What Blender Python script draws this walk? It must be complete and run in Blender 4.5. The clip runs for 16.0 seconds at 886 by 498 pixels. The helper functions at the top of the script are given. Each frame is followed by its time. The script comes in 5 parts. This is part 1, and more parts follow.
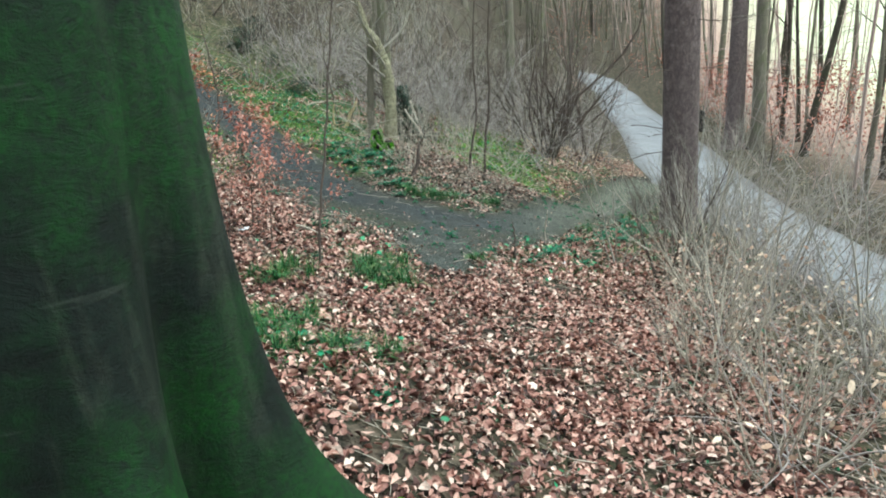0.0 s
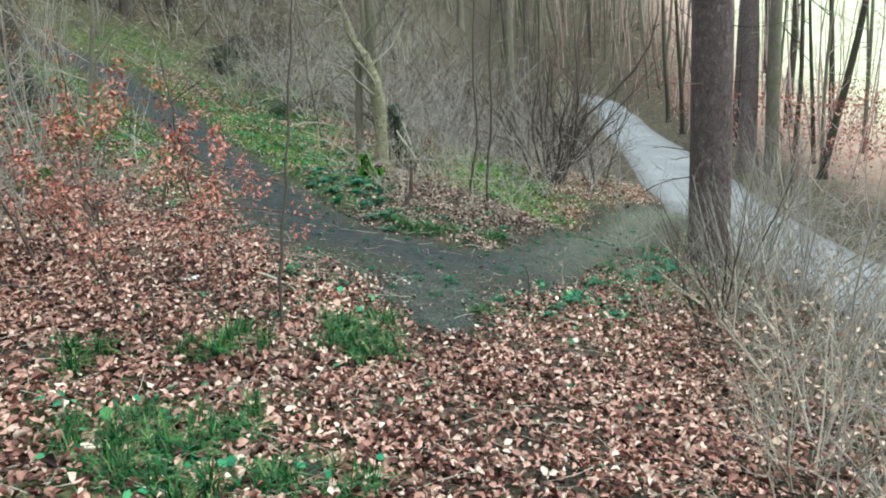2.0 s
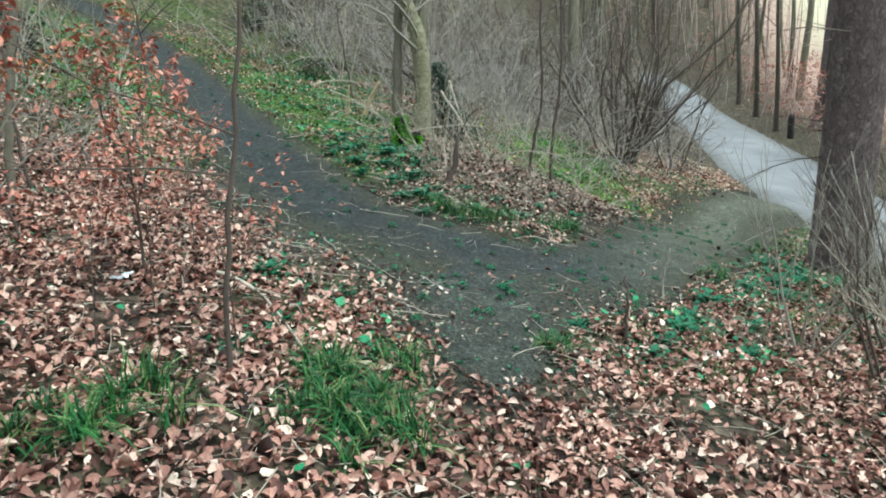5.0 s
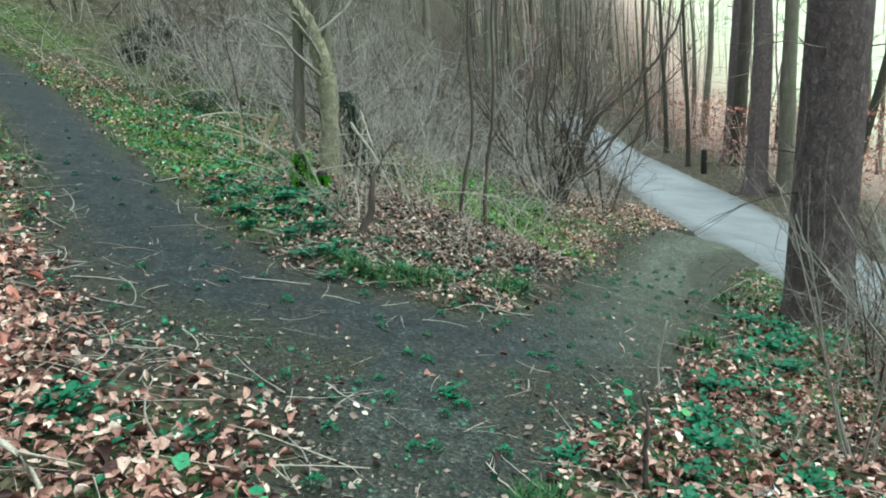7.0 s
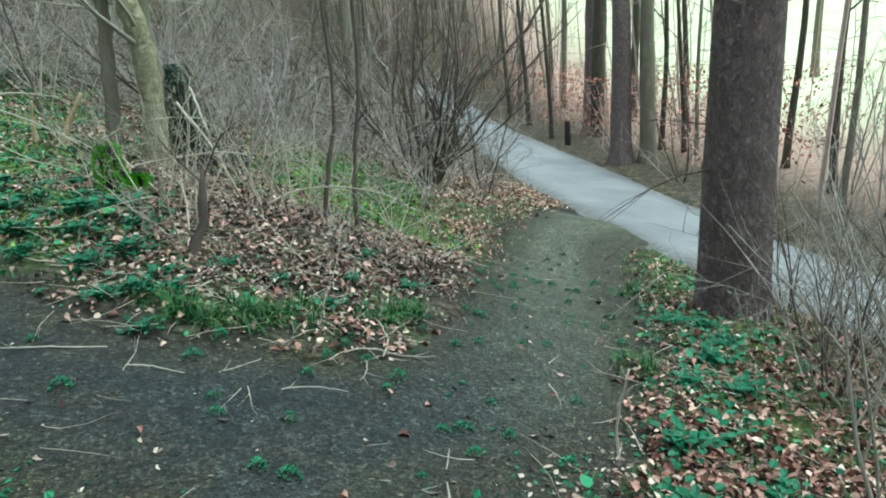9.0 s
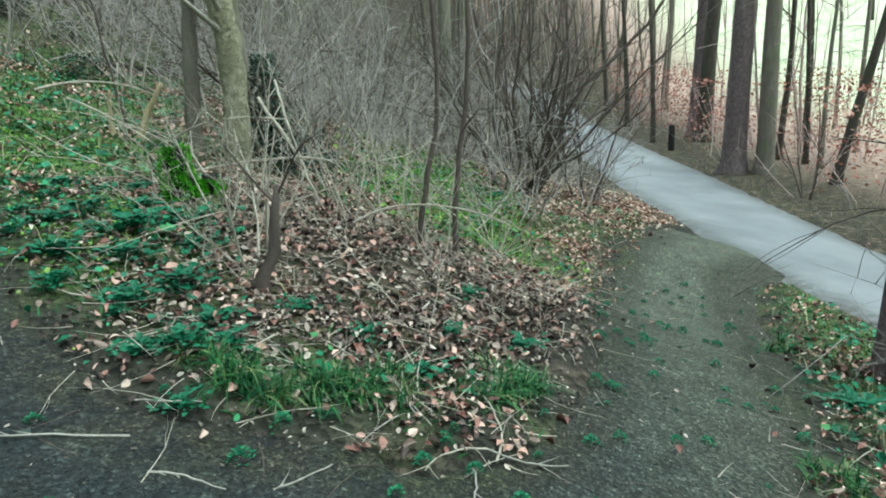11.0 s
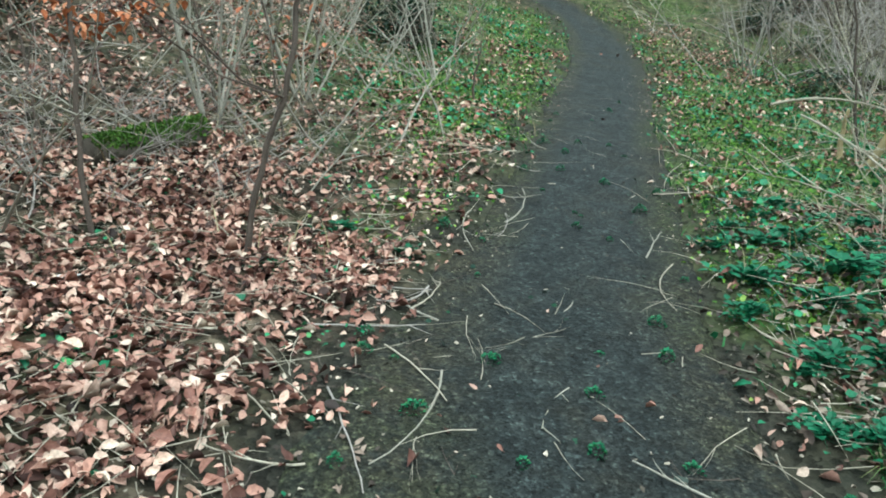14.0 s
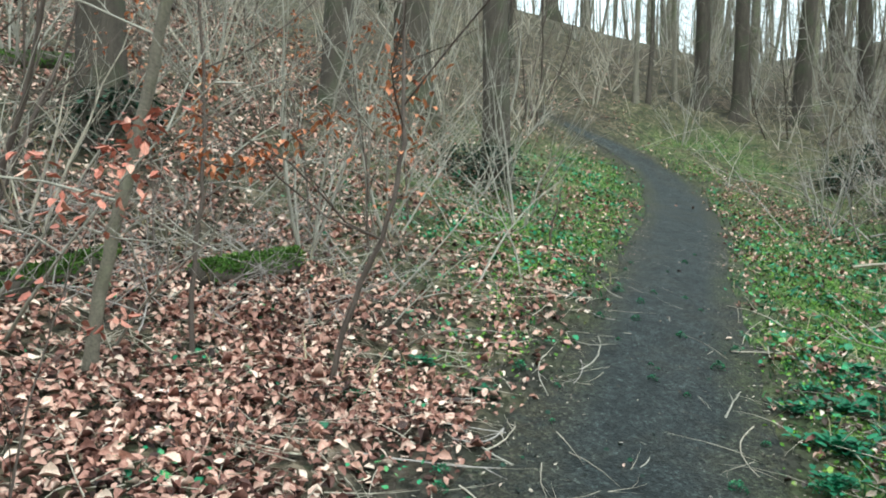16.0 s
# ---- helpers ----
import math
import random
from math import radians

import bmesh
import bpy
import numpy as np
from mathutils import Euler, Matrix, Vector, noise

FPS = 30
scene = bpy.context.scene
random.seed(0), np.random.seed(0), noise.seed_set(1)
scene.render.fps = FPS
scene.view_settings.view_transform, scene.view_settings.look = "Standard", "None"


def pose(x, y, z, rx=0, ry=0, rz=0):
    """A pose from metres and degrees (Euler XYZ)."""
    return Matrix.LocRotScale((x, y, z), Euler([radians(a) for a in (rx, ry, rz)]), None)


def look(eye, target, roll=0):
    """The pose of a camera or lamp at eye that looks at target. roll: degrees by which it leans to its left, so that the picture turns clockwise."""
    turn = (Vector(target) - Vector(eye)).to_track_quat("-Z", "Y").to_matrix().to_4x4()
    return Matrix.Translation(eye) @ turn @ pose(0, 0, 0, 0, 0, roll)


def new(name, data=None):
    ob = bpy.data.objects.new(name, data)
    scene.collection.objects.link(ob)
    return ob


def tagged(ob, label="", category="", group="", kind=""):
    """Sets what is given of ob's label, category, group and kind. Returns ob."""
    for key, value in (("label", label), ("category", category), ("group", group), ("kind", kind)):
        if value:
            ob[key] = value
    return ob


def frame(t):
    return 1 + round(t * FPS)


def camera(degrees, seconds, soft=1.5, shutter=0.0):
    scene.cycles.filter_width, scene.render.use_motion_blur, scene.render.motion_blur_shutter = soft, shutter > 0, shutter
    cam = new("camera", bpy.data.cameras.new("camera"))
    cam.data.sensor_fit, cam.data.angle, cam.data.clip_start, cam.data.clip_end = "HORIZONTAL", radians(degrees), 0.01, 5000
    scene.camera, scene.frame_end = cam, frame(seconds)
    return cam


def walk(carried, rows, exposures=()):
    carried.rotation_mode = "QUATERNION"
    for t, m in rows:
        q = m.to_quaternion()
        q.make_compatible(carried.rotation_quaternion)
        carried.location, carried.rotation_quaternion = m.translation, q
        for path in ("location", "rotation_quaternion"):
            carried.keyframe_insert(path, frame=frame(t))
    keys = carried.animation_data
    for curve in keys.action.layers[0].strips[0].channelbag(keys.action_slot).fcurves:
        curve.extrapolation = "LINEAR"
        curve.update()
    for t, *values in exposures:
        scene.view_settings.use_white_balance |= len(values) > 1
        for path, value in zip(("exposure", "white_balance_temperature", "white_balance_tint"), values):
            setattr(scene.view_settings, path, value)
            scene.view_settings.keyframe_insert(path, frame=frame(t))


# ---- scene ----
cam = camera(65.9, 16.0, soft=1.9)
METRES, EYE, TILT, LEAN, TURN = 9.0, 1.5, -17.5, 5.0, 0.0
KELVIN, TINT = 5900, -4
EXPOSURE, SKY_POWER, SKY_HAZE = 1.12, 0.11, 0.7
ROWS = [
    (0.0, 0.0, 0.0, 0.0, -0.0, 0.0, -0.0),
    (0.5, 0.0002, 0.0464, 0.0052, -0.6, -0.18, -0.7),
    (1.0, -0.0008, 0.0905, 0.015, -2.21, -0.78, 1.06),
    (1.5, 0.0027, 0.1351, 0.0212, -0.81, -0.95, -1.18),
    (2.0, 0.0001, 0.1754, 0.0309, -0.22, 1.92, 0.38),
    (2.5, -0.0004, 0.2151, 0.0321, 0.09, 1.04, 0.51),
    (3.0, -0.0024, 0.2537, 0.0358, 3.67, 0.27, -0.53),
    (5.5, -0.0089, 0.4714, 0.0548, 3.36, 0.47, -1.91),
    (6.0, -0.0107, 0.5181, 0.0624, 2.69, 2.28, 0.86),
    (6.5, -0.0107, 0.5645, 0.0704, -0.14, 4.11, -2.5),
    (7.0, -0.0174, 0.6078, 0.0798, -3.5, 3.73, 0.3),
    (7.5, -0.017, 0.651, 0.0903, -4.72, 3.55, 0.54),
    (8.0, -0.0123, 0.688, 0.0993, -8.12, 3.34, 1.91),
    (10.5, -0.0011, 0.8571, 0.1455, -18.05, -1.3, 5.1),
    (11.0, -0.0025, 0.8792, 0.1545, -7.75, 1.26, 1.0),
    (11.5, -0.0133, 0.9002, 0.1613, 1.91, 2.65, -3.97),
    (12.0, -0.0245, 0.9139, 0.1648, 10.0, 4.13, -5.95),
    (12.5, -0.0308, 0.9239, 0.1658, 21.43, 2.23, -7.87),
    (13.0, -0.0329, 0.9322, 0.1689, 32.96, 0.41, -10.81),
    (13.5, -0.0356, 0.9351, 0.1681, 41.83, -1.68, -12.7),
    (14.0, -0.038, 0.9284, 0.1653, 45.09, -3.89, -14.12),
    (14.5, -0.0385, 0.9177, 0.1667, 49.58, -3.08, -15.24),
    (15.0, -0.0326, 0.9136, 0.1695, 47.31, 4.17, -16.86),
    (15.5, -0.0313, 0.9114, 0.1688, 47.0, 6.38, -17.11),
    (16.0, -0.0316, 0.9086, 0.1676, 50.74, 5.64, -18.11),
]
walk(cam, [(t, pose(0, 0, EYE, TILT, LEAN, TURN) @ pose(METRES * x, METRES * y, METRES * z, 90 + pitch, roll, yaw)) for t, x, y, z, yaw, pitch, roll in ROWS],
     exposures=[(t, EXPOSURE + e, KELVIN + k, TINT + w) for t, e, k, w in ((0, 0, 0, 0), (3, -.05, 0, 0), (5.5, -.08, -50, -3), (7.5, -.15, -250, -9), (12.5, -.18, -250, -9), (14.5, -.05, -80, -5), (16, 0, 0, -2))])

# ---- world and light: overcast winter afternoon ----
world = bpy.data.worlds.new("overcast_sky")
scene.world = world
world.use_nodes = True
wn, wl = world.node_tree.nodes, world.node_tree.links
sky = wn.new("ShaderNodeTexSky")
sky.sky_type, sky.sun_disc = "NISHITA", False
sky.sun_elevation, sky.sun_rotation = radians(64), radians(72)
sky.air_density, sky.dust_density, sky.ozone_density = 1.0, 4.0, 1.0
haze = wn.new("ShaderNodeMixRGB")
haze.inputs[0].default_value = SKY_HAZE
haze.inputs[2].default_value = (9.0, 9.2, 9.3, 1)
wl.new(sky.outputs[0], haze.inputs[1])
wl.new(haze.outputs[0], wn["Background"].inputs[0])
wn["Background"].inputs[1].default_value = SKY_POWER

sun = new("sun", bpy.data.lights.new("sun", "SUN"))
sun.data.energy, sun.data.angle, sun.data.color = 1.5, radians(28), (1.0, 0.97, 0.92)
sun.matrix_world = look((9, 5, 20), (0, 8, 0))


# ---- materials ----
def ramp(nt, fac, stops):
    r = nt.nodes.new("ShaderNodeValToRGB")
    while len(r.color_ramp.elements) < len(stops):
        r.color_ramp.elements.new(0.5)
    for e, (p, c) in zip(r.color_ramp.elements, stops):
        e.position, e.color = p, (*c, 1)
    nt.links.new(fac, r.inputs[0])
    return r.outputs[0]


def noise_node(nt, coord, scale, detail=5.0, rough=0.6, distort=0.0, stretch=None):
    n = nt.nodes.new("ShaderNodeTexNoise")
    n.inputs["Scale"].default_value, n.inputs["Detail"].default_value = scale, detail
    n.inputs["Roughness"].default_value, n.inputs["Distortion"].default_value = rough, distort
    if stretch:
        mp = nt.nodes.new("ShaderNodeMapping")
        mp.inputs["Scale"].default_value = stretch
        nt.links.new(coord, mp.inputs[0])
        coord = mp.outputs[0]
    nt.links.new(coord, n.inputs["Vector"])
    return n.outputs["Fac"]


def mix(nt, fac, a, b, mode="MIX"):
    m = nt.nodes.new("ShaderNodeMixRGB")
    m.blend_type = mode
    for sock, v in zip(m.inputs, (fac, a, b)):
        if isinstance(v, (int, float)):
            sock.default_value = v
        elif isinstance(v, tuple):
            sock.default_value = (*v, 1)
        else:
            nt.links.new(v, sock)
    return m.outputs[0]


def bump(nt, height, strength, distance, prev=None):
    b = nt.nodes.new("ShaderNodeBump")
    b.inputs["Strength"].default_value, b.inputs["Distance"].default_value = strength, distance
    nt.links.new(height, b.inputs["Height"])
    if prev:
        nt.links.new(prev, b.inputs["Normal"])
    return b.outputs[0]


def material(name, rough=0.85):
    m = bpy.data.materials.new(name)
    m.use_nodes = True
    nt = m.node_tree
    p = nt.nodes["Principled BSDF"]
    p.inputs["Roughness"].default_value = rough
    p.inputs["Specular IOR Level"].default_value = 0.25
    tc = nt.nodes.new("ShaderNodeTexCoord")
    return m, nt, p, tc


def bark(name, dark, mid, light, moss, moss_amount, scale=6.0, rough_bump=0.02, stretch=(1, 1, 0.25), plates=0.0):
    m, nt, p, tc = material(name, 0.9)
    co = tc.outputs["Object"]
    big = noise_node(nt, co, 1.3, 4, 0.6)
    ridg = noise_node(nt, co, scale, 7, 0.65, 0.6, stretch)
    fine = noise_node(nt, co, scale * 7, 4, 0.7)
    col = ramp(nt, ridg, [(0.28, dark), (0.5, mid), (0.72, light)])
    col = mix(nt, 0.55, col, ramp(nt, fine, [(0.25, dark), (0.75, light)]))
    height = ridg
    if plates:
        v = nt.nodes.new("ShaderNodeTexVoronoi")
        v.feature = "DISTANCE_TO_EDGE"
        v.inputs["Scale"].default_value = plates
        mp = nt.nodes.new("ShaderNodeMapping")
        mp.inputs["Scale"].default_value = (1, 1, 0.6)
        nt.links.new(mix(nt, 0.35, co, ridg, "ADD"), mp.inputs[0])
        nt.links.new(mp.outputs[0], v.inputs["Vector"])
        crack = ramp(nt, v.outputs["Distance"], [(0.0, (0.45, 0.45, 0.45)), (0.3, (1, 1, 1))])
        col = mix(nt, 0.6, col, crack, "MULTIPLY")
        height = mix(nt, 0.5, ridg, crack)
    lichen = ramp(nt, big, [(1.0 - moss_amount - 0.12, (0, 0, 0)), (1.0 - moss_amount + 0.12, (1, 1, 1))])
    col = mix(nt, mix(nt, 1.0, lichen, ramp(nt, fine, [(0.3, (0.2, 0.2, 0.2)), (0.6, (1, 1, 1))]), "MULTIPLY"), col, moss)
    nt.links.new(col, p.inputs["Base Color"])
    nt.links.new(bump(nt, fine, 0.5, rough_bump * 0.4, bump(nt, height, 0.9, rough_bump)), p.inputs["Normal"])
    return m


def leafy(name, stops, rough=0.6):
    """Leaves: each island takes its own tone, with a little spotting."""
    m, nt, p, tc = material(name, rough)
    geo = nt.nodes.new("ShaderNodeNewGeometry")
    col = ramp(nt, geo.outputs["Random Per Island"], stops)
    spot = noise_node(nt, tc.outputs["Object"], 75, 4, 0.7)
    col = mix(nt, 0.6, col, ramp(nt, spot, [(0.3, (0.25, 0.22, 0.2)), (0.6, (1, 1, 1))]), "MULTIPLY")
    damp = noise_node(nt, tc.outputs["Object"], 1.7, 5, 0.65)
    col = mix(nt, 0.6, col, ramp(nt, damp, [(0.32, (0.42, 0.4, 0.4)), (0.5, (1, 1, 1)), (0.68, (1.25, 1.25, 1.22))]), "MULTIPLY")
    nt.links.new(col, p.inputs["Base Color"])
    return m


def old_beech_bark():
    """Near-black bark: fine cross-wrinkles, pale upright streaks, moss low down."""
    m, nt, p, tc = material("beech_bark", 0.75)
    co = tc.outputs["Object"]
    big = noise_node(nt, co, 1.6, 4, 0.6)
    wrinkle = noise_node(nt, co, 5.0, 7, 0.8, 0.7, (0.9, 0.9, 1.7))
    fine = noise_node(nt, co, 42.0, 5, 0.75)
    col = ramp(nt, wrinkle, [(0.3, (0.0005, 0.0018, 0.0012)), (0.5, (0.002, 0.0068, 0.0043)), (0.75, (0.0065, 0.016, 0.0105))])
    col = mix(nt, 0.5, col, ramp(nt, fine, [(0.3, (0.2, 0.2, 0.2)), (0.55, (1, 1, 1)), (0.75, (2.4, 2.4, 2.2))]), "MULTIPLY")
    streak = noise_node(nt, co, 5.5, 5, 0.65, 0.5, (1, 1, 0.09))
    col = mix(nt, ramp(nt, streak, [(0.55, (0, 0, 0)), (0.72, (0.85, 0.85, 0.85))]), col, ramp(nt, fine, [(0.3, (0.012, 0.019, 0.012)), (0.7, (0.05, 0.062, 0.043))]))
    scar = noise_node(nt, co, 3.2, 3, 0.5, 0.3, (0.45, 0.45, 5.0))
    col = mix(nt, ramp(nt, scar, [(0.68, (0, 0, 0)), (0.73, (0.8, 0.8, 0.8))]), col, (0.04, 0.05, 0.038))
    moss = mix(nt, 1.0, ramp(nt, big, [(0.43, (0, 0, 0)), (0.62, (1, 1, 1))]), ramp(nt, fine, [(0.3, (0, 0, 0)), (0.6, (1, 1, 1))]), "MULTIPLY")
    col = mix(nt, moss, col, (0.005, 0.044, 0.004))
    nt.links.new(col, p.inputs["Base Color"])
    nt.links.new(bump(nt, fine, 0.5, 0.01, bump(nt, wrinkle, 0.6, 0.02)), p.inputs["Normal"])
    return m


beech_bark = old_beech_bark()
spruce_bark = bark("spruce_bark", (0.035, 0.025, 0.025), (0.165, 0.12, 0.118), (0.4, 0.32, 0.315), (0.15, 0.155, 0.1), 0.25, 12.0, 0.06, (1, 1, 0.6), 14.0)
grey_bark = bark("grey_bark", (0.06, 0.05, 0.04), (0.15, 0.13, 0.105), (0.28, 0.25, 0.2), (0.1, 0.13, 0.05), 0.4, 9.0, 0.02)
dark_bark = bark("dark_bark", (0.02, 0.016, 0.013), (0.058, 0.047, 0.038), (0.125, 0.105, 0.087), (0.045, 0.068, 0.027), 0.4, 9.0, 0.02)
pale_bark = bark("pale_bark", (0.03, 0.028, 0.016), (0.29, 0.27, 0.165), (0.66, 0.61, 0.43), (0.08, 0.11, 0.03), 0.34, 11.0, 0.03, (1, 1, 1.3), 9.0)
twig_bark = bark("twig_bark", (0.12, 0.11, 0.09), (0.29, 0.265, 0.225), (0.47, 0.44, 0.385), (0.17, 0.18, 0.1), 0.3, 20.0, 0.004)
dark_twig = bark("dark_twig", (0.04, 0.03, 0.028), (0.09, 0.07, 0.06), (0.17, 0.135, 0.115), (0.1, 0.11, 0.06), 0.3, 20.0, 0.004)
dry_stem = bark("dry_stem", (0.15, 0.125, 0.095), (0.38, 0.33, 0.265), (0.66, 0.595, 0.5), (0.3, 0.27, 0.17), 0.2, 20.0, 0.003)
ash_twig = bark("ash_twig", (0.11, 0.095, 0.09), (0.29, 0.255, 0.24), (0.54, 0.49, 0.46), (0.22, 0.22, 0.15), 0.2, 20.0, 0.003)
raw_wood = bark("raw_wood", (0.25, 0.18, 0.09), (0.48, 0.37, 0.2), (0.62, 0.52, 0.33), (0.25, 0.25, 0.1), 0.2, 14.0, 0.006)
black_wood = bark("black_wood", (0.008, 0.008, 0.007), (0.02, 0.018, 0.016), (0.045, 0.04, 0.035), (0.02, 0.03, 0.01), 0.2, 14.0, 0.01)

rosy_twig = bark("rosy_twig", (0.22, 0.145, 0.13), (0.48, 0.35, 0.315), (0.66, 0.53, 0.48), (0.34, 0.28, 0.22), 0.2, 20.0, 0.004)
litter_leaf = leafy("litter_leaf", [(0.0, (0.02, 0.011, 0.01)), (0.16, (0.1, 0.045, 0.037)), (0.36, (0.29, 0.135, 0.107)), (0.6, (0.49, 0.27, 0.215)), (0.82, (0.67, 0.43, 0.35)), (1.0, (0.85, 0.69, 0.58))], 0.55)
grey_litter_leaf = leafy("grey_litter_leaf", [(0.0, (0.022, 0.017, 0.014)), (0.35, (0.1, 0.073, 0.06)), (0.7, (0.3, 0.22, 0.18)), (0.92, (0.5, 0.41, 0.34)), (1.0, (0.68, 0.6, 0.52))], 0.55)
rust_leaf = leafy("rust_leaf", [(0.0, (0.28, 0.075, 0.03)), (0.4, (0.5, 0.165, 0.07)), (0.8, (0.65, 0.29, 0.15)), (1.0, (0.72, 0.46, 0.3))], 0.5)
pink_leaf = leafy("pink_leaf", [(0.0, (0.24, 0.065, 0.045)), (0.4, (0.46, 0.16, 0.115)), (0.8, (0.6, 0.28, 0.21)), (1.0, (0.7, 0.46, 0.37))], 0.5)
ivy_leaf = leafy("ivy_leaf", [(0.0, (0.012, 0.085, 0.042)), (0.5, (0.024, 0.185, 0.085)), (0.85, (0.05, 0.28, 0.12)), (1.0, (0.13, 0.35, 0.11))], 0.5)
grass_blade = leafy("grass_blade", [(0.0, (0.009, 0.05, 0.015)), (0.5, (0.02, 0.115, 0.028)), (0.85, (0.055, 0.19, 0.04)), (1.0, (0.26, 0.27, 0.12))], 0.5)
lime_leaf = leafy("lime_leaf", [(0.0, (0.06, 0.25, 0.01)), (0.6, (0.12, 0.42, 0.015)), (1.0, (0.22, 0.55, 0.04))], 0.45)
dry_grass = leafy("dry_grass", [(0.0, (0.2, 0.16, 0.08)), (0.5, (0.36, 0.3, 0.17)), (1.0, (0.55, 0.48, 0.32))], 0.7)
debris = leafy("debris", [(0.0, (0.02, 0.018, 0.015)), (0.5, (0.1, 0.085, 0.07)), (0.8, (0.26, 0.225, 0.185)), (1.0, (0.6, 0.52, 0.43))], 0.8)
dark_ivy = leafy("dark_ivy", [(0.0, (0.006, 0.022, 0.014)), (0.6, (0.014, 0.05, 0.03)), (1.0, (0.035, 0.1, 0.055))], 0.45)
tan_leaf = leafy("tan_leaf", [(0.0, (0.45, 0.27, 0.18)), (0.5, (0.62, 0.45, 0.33)), (1.0, (0.8, 0.68, 0.52))], 0.5)
bright_moss = leafy("bright_moss", [(0.0, (0.09, 0.36, 0.01)), (0.6, (0.18, 0.58, 0.018)), (1.0, (0.3, 0.72, 0.05))], 0.6)
moss_leaf = leafy("moss_leaf", [(0.0, (0.045, 0.11, 0.014)), (0.5, (0.1, 0.235, 0.026)), (0.85, (0.19, 0.37, 0.045)), (1.0, (0.34, 0.42, 0.12))], 0.7)
needle = leafy("needle", [(0.0, (0.008, 0.03, 0.018)), (1.0, (0.03, 0.075, 0.045))], 0.6)


def ground_material():
    m, nt, p, tc = material("forest_floor", 0.95)
    geo = nt.nodes.new("ShaderNodeNewGeometry")
    pos = geo.outputs["Position"]
    big = noise_node(nt, pos, 0.5, 4, 0.6)
    mid = noise_node(nt, pos, 4.0, 6, 0.7)
    fine = noise_node(nt, pos, 45.0, 5, 0.7)
    v = nt.nodes.new("ShaderNodeTexVoronoi")
    v.inputs["Scale"].default_value, v.inputs["Randomness"].default_value = 15.0, 1.0
    nt.links.new(mix(nt, 0.06, pos, fine, "ADD"), v.inputs["Vector"])
    sep = nt.nodes.new("ShaderNodeSeparateColor")
    nt.links.new(v.outputs["Color"], sep.inputs[0])
    leaf = ramp(nt, sep.outputs[0], [(0.0, (0.016, 0.011, 0.009)), (0.35, (0.06, 0.037, 0.029)), (0.7, (0.11, 0.072, 0.058)), (1.0, (0.25, 0.185, 0.145))])
    soil = ramp(nt, fine, [(0.25, (0.006, 0.005, 0.0045)), (0.75, (0.034, 0.027, 0.022))])
    base = mix(nt, ramp(nt, mid, [(0.35, (0, 0, 0)), (0.6, (0.8, 0.8, 0.8))]), soil, leaf)
    greens = nt.nodes.new("ShaderNodeAttribute")
    greens.attribute_name = "greenness"
    moss = ramp(nt, fine, [(0.2, (0.024, 0.052, 0.014)), (0.5, (0.092, 0.17, 0.034)), (0.8, (0.26, 0.34, 0.1))])
    gf = nt.nodes.new("ShaderNodeMath")
    gf.operation = "MULTIPLY"
    nt.links.new(greens.outputs["Fac"], gf.inputs[0])
    nt.links.new(ramp(nt, mid, [(0.3, (0.15, 0.15, 0.15)), (0.62, (1, 1, 1))]), gf.inputs[1])
    base = mix(nt, gf.outputs[0], base, moss)
    field = nt.nodes.new("ShaderNodeAttribute")
    field.attribute_name = "meadow"
    base = mix(nt, ramp(nt, field.outputs["Fac"], [(0.0, (0, 0, 0)), (0.3, (0.85, 0.85, 0.85))]), base, ramp(nt, mid, [(0.3, (0.3, 0.19, 0.15)), (0.6, (0.5, 0.36, 0.29))]))
    base = mix(nt, ramp(nt, field.outputs["Fac"], [(0.35, (0, 0, 0)), (0.9, (1, 1, 1))]), base, ramp(nt, big, [(0.3, (0.5, 0.55, 0.34)), (0.7, (0.66, 0.68, 0.48))]))
    worn = nt.nodes.new("ShaderNodeAttribute")
    worn.attribute_name = "trodden"
    base = mix(nt, worn.outputs["Fac"], base, ramp(nt, fine, [(0.3, (0.012, 0.012, 0.01)), (0.75, (0.05, 0.048, 0.038))]))
    nt.links.new(base, p.inputs["Base Color"])
    nt.links.new(bump(nt, fine, 0.6, 0.02, bump(nt, v.outputs["Distance"], 0.7, 0.03)), p.inputs["Normal"])
    return m


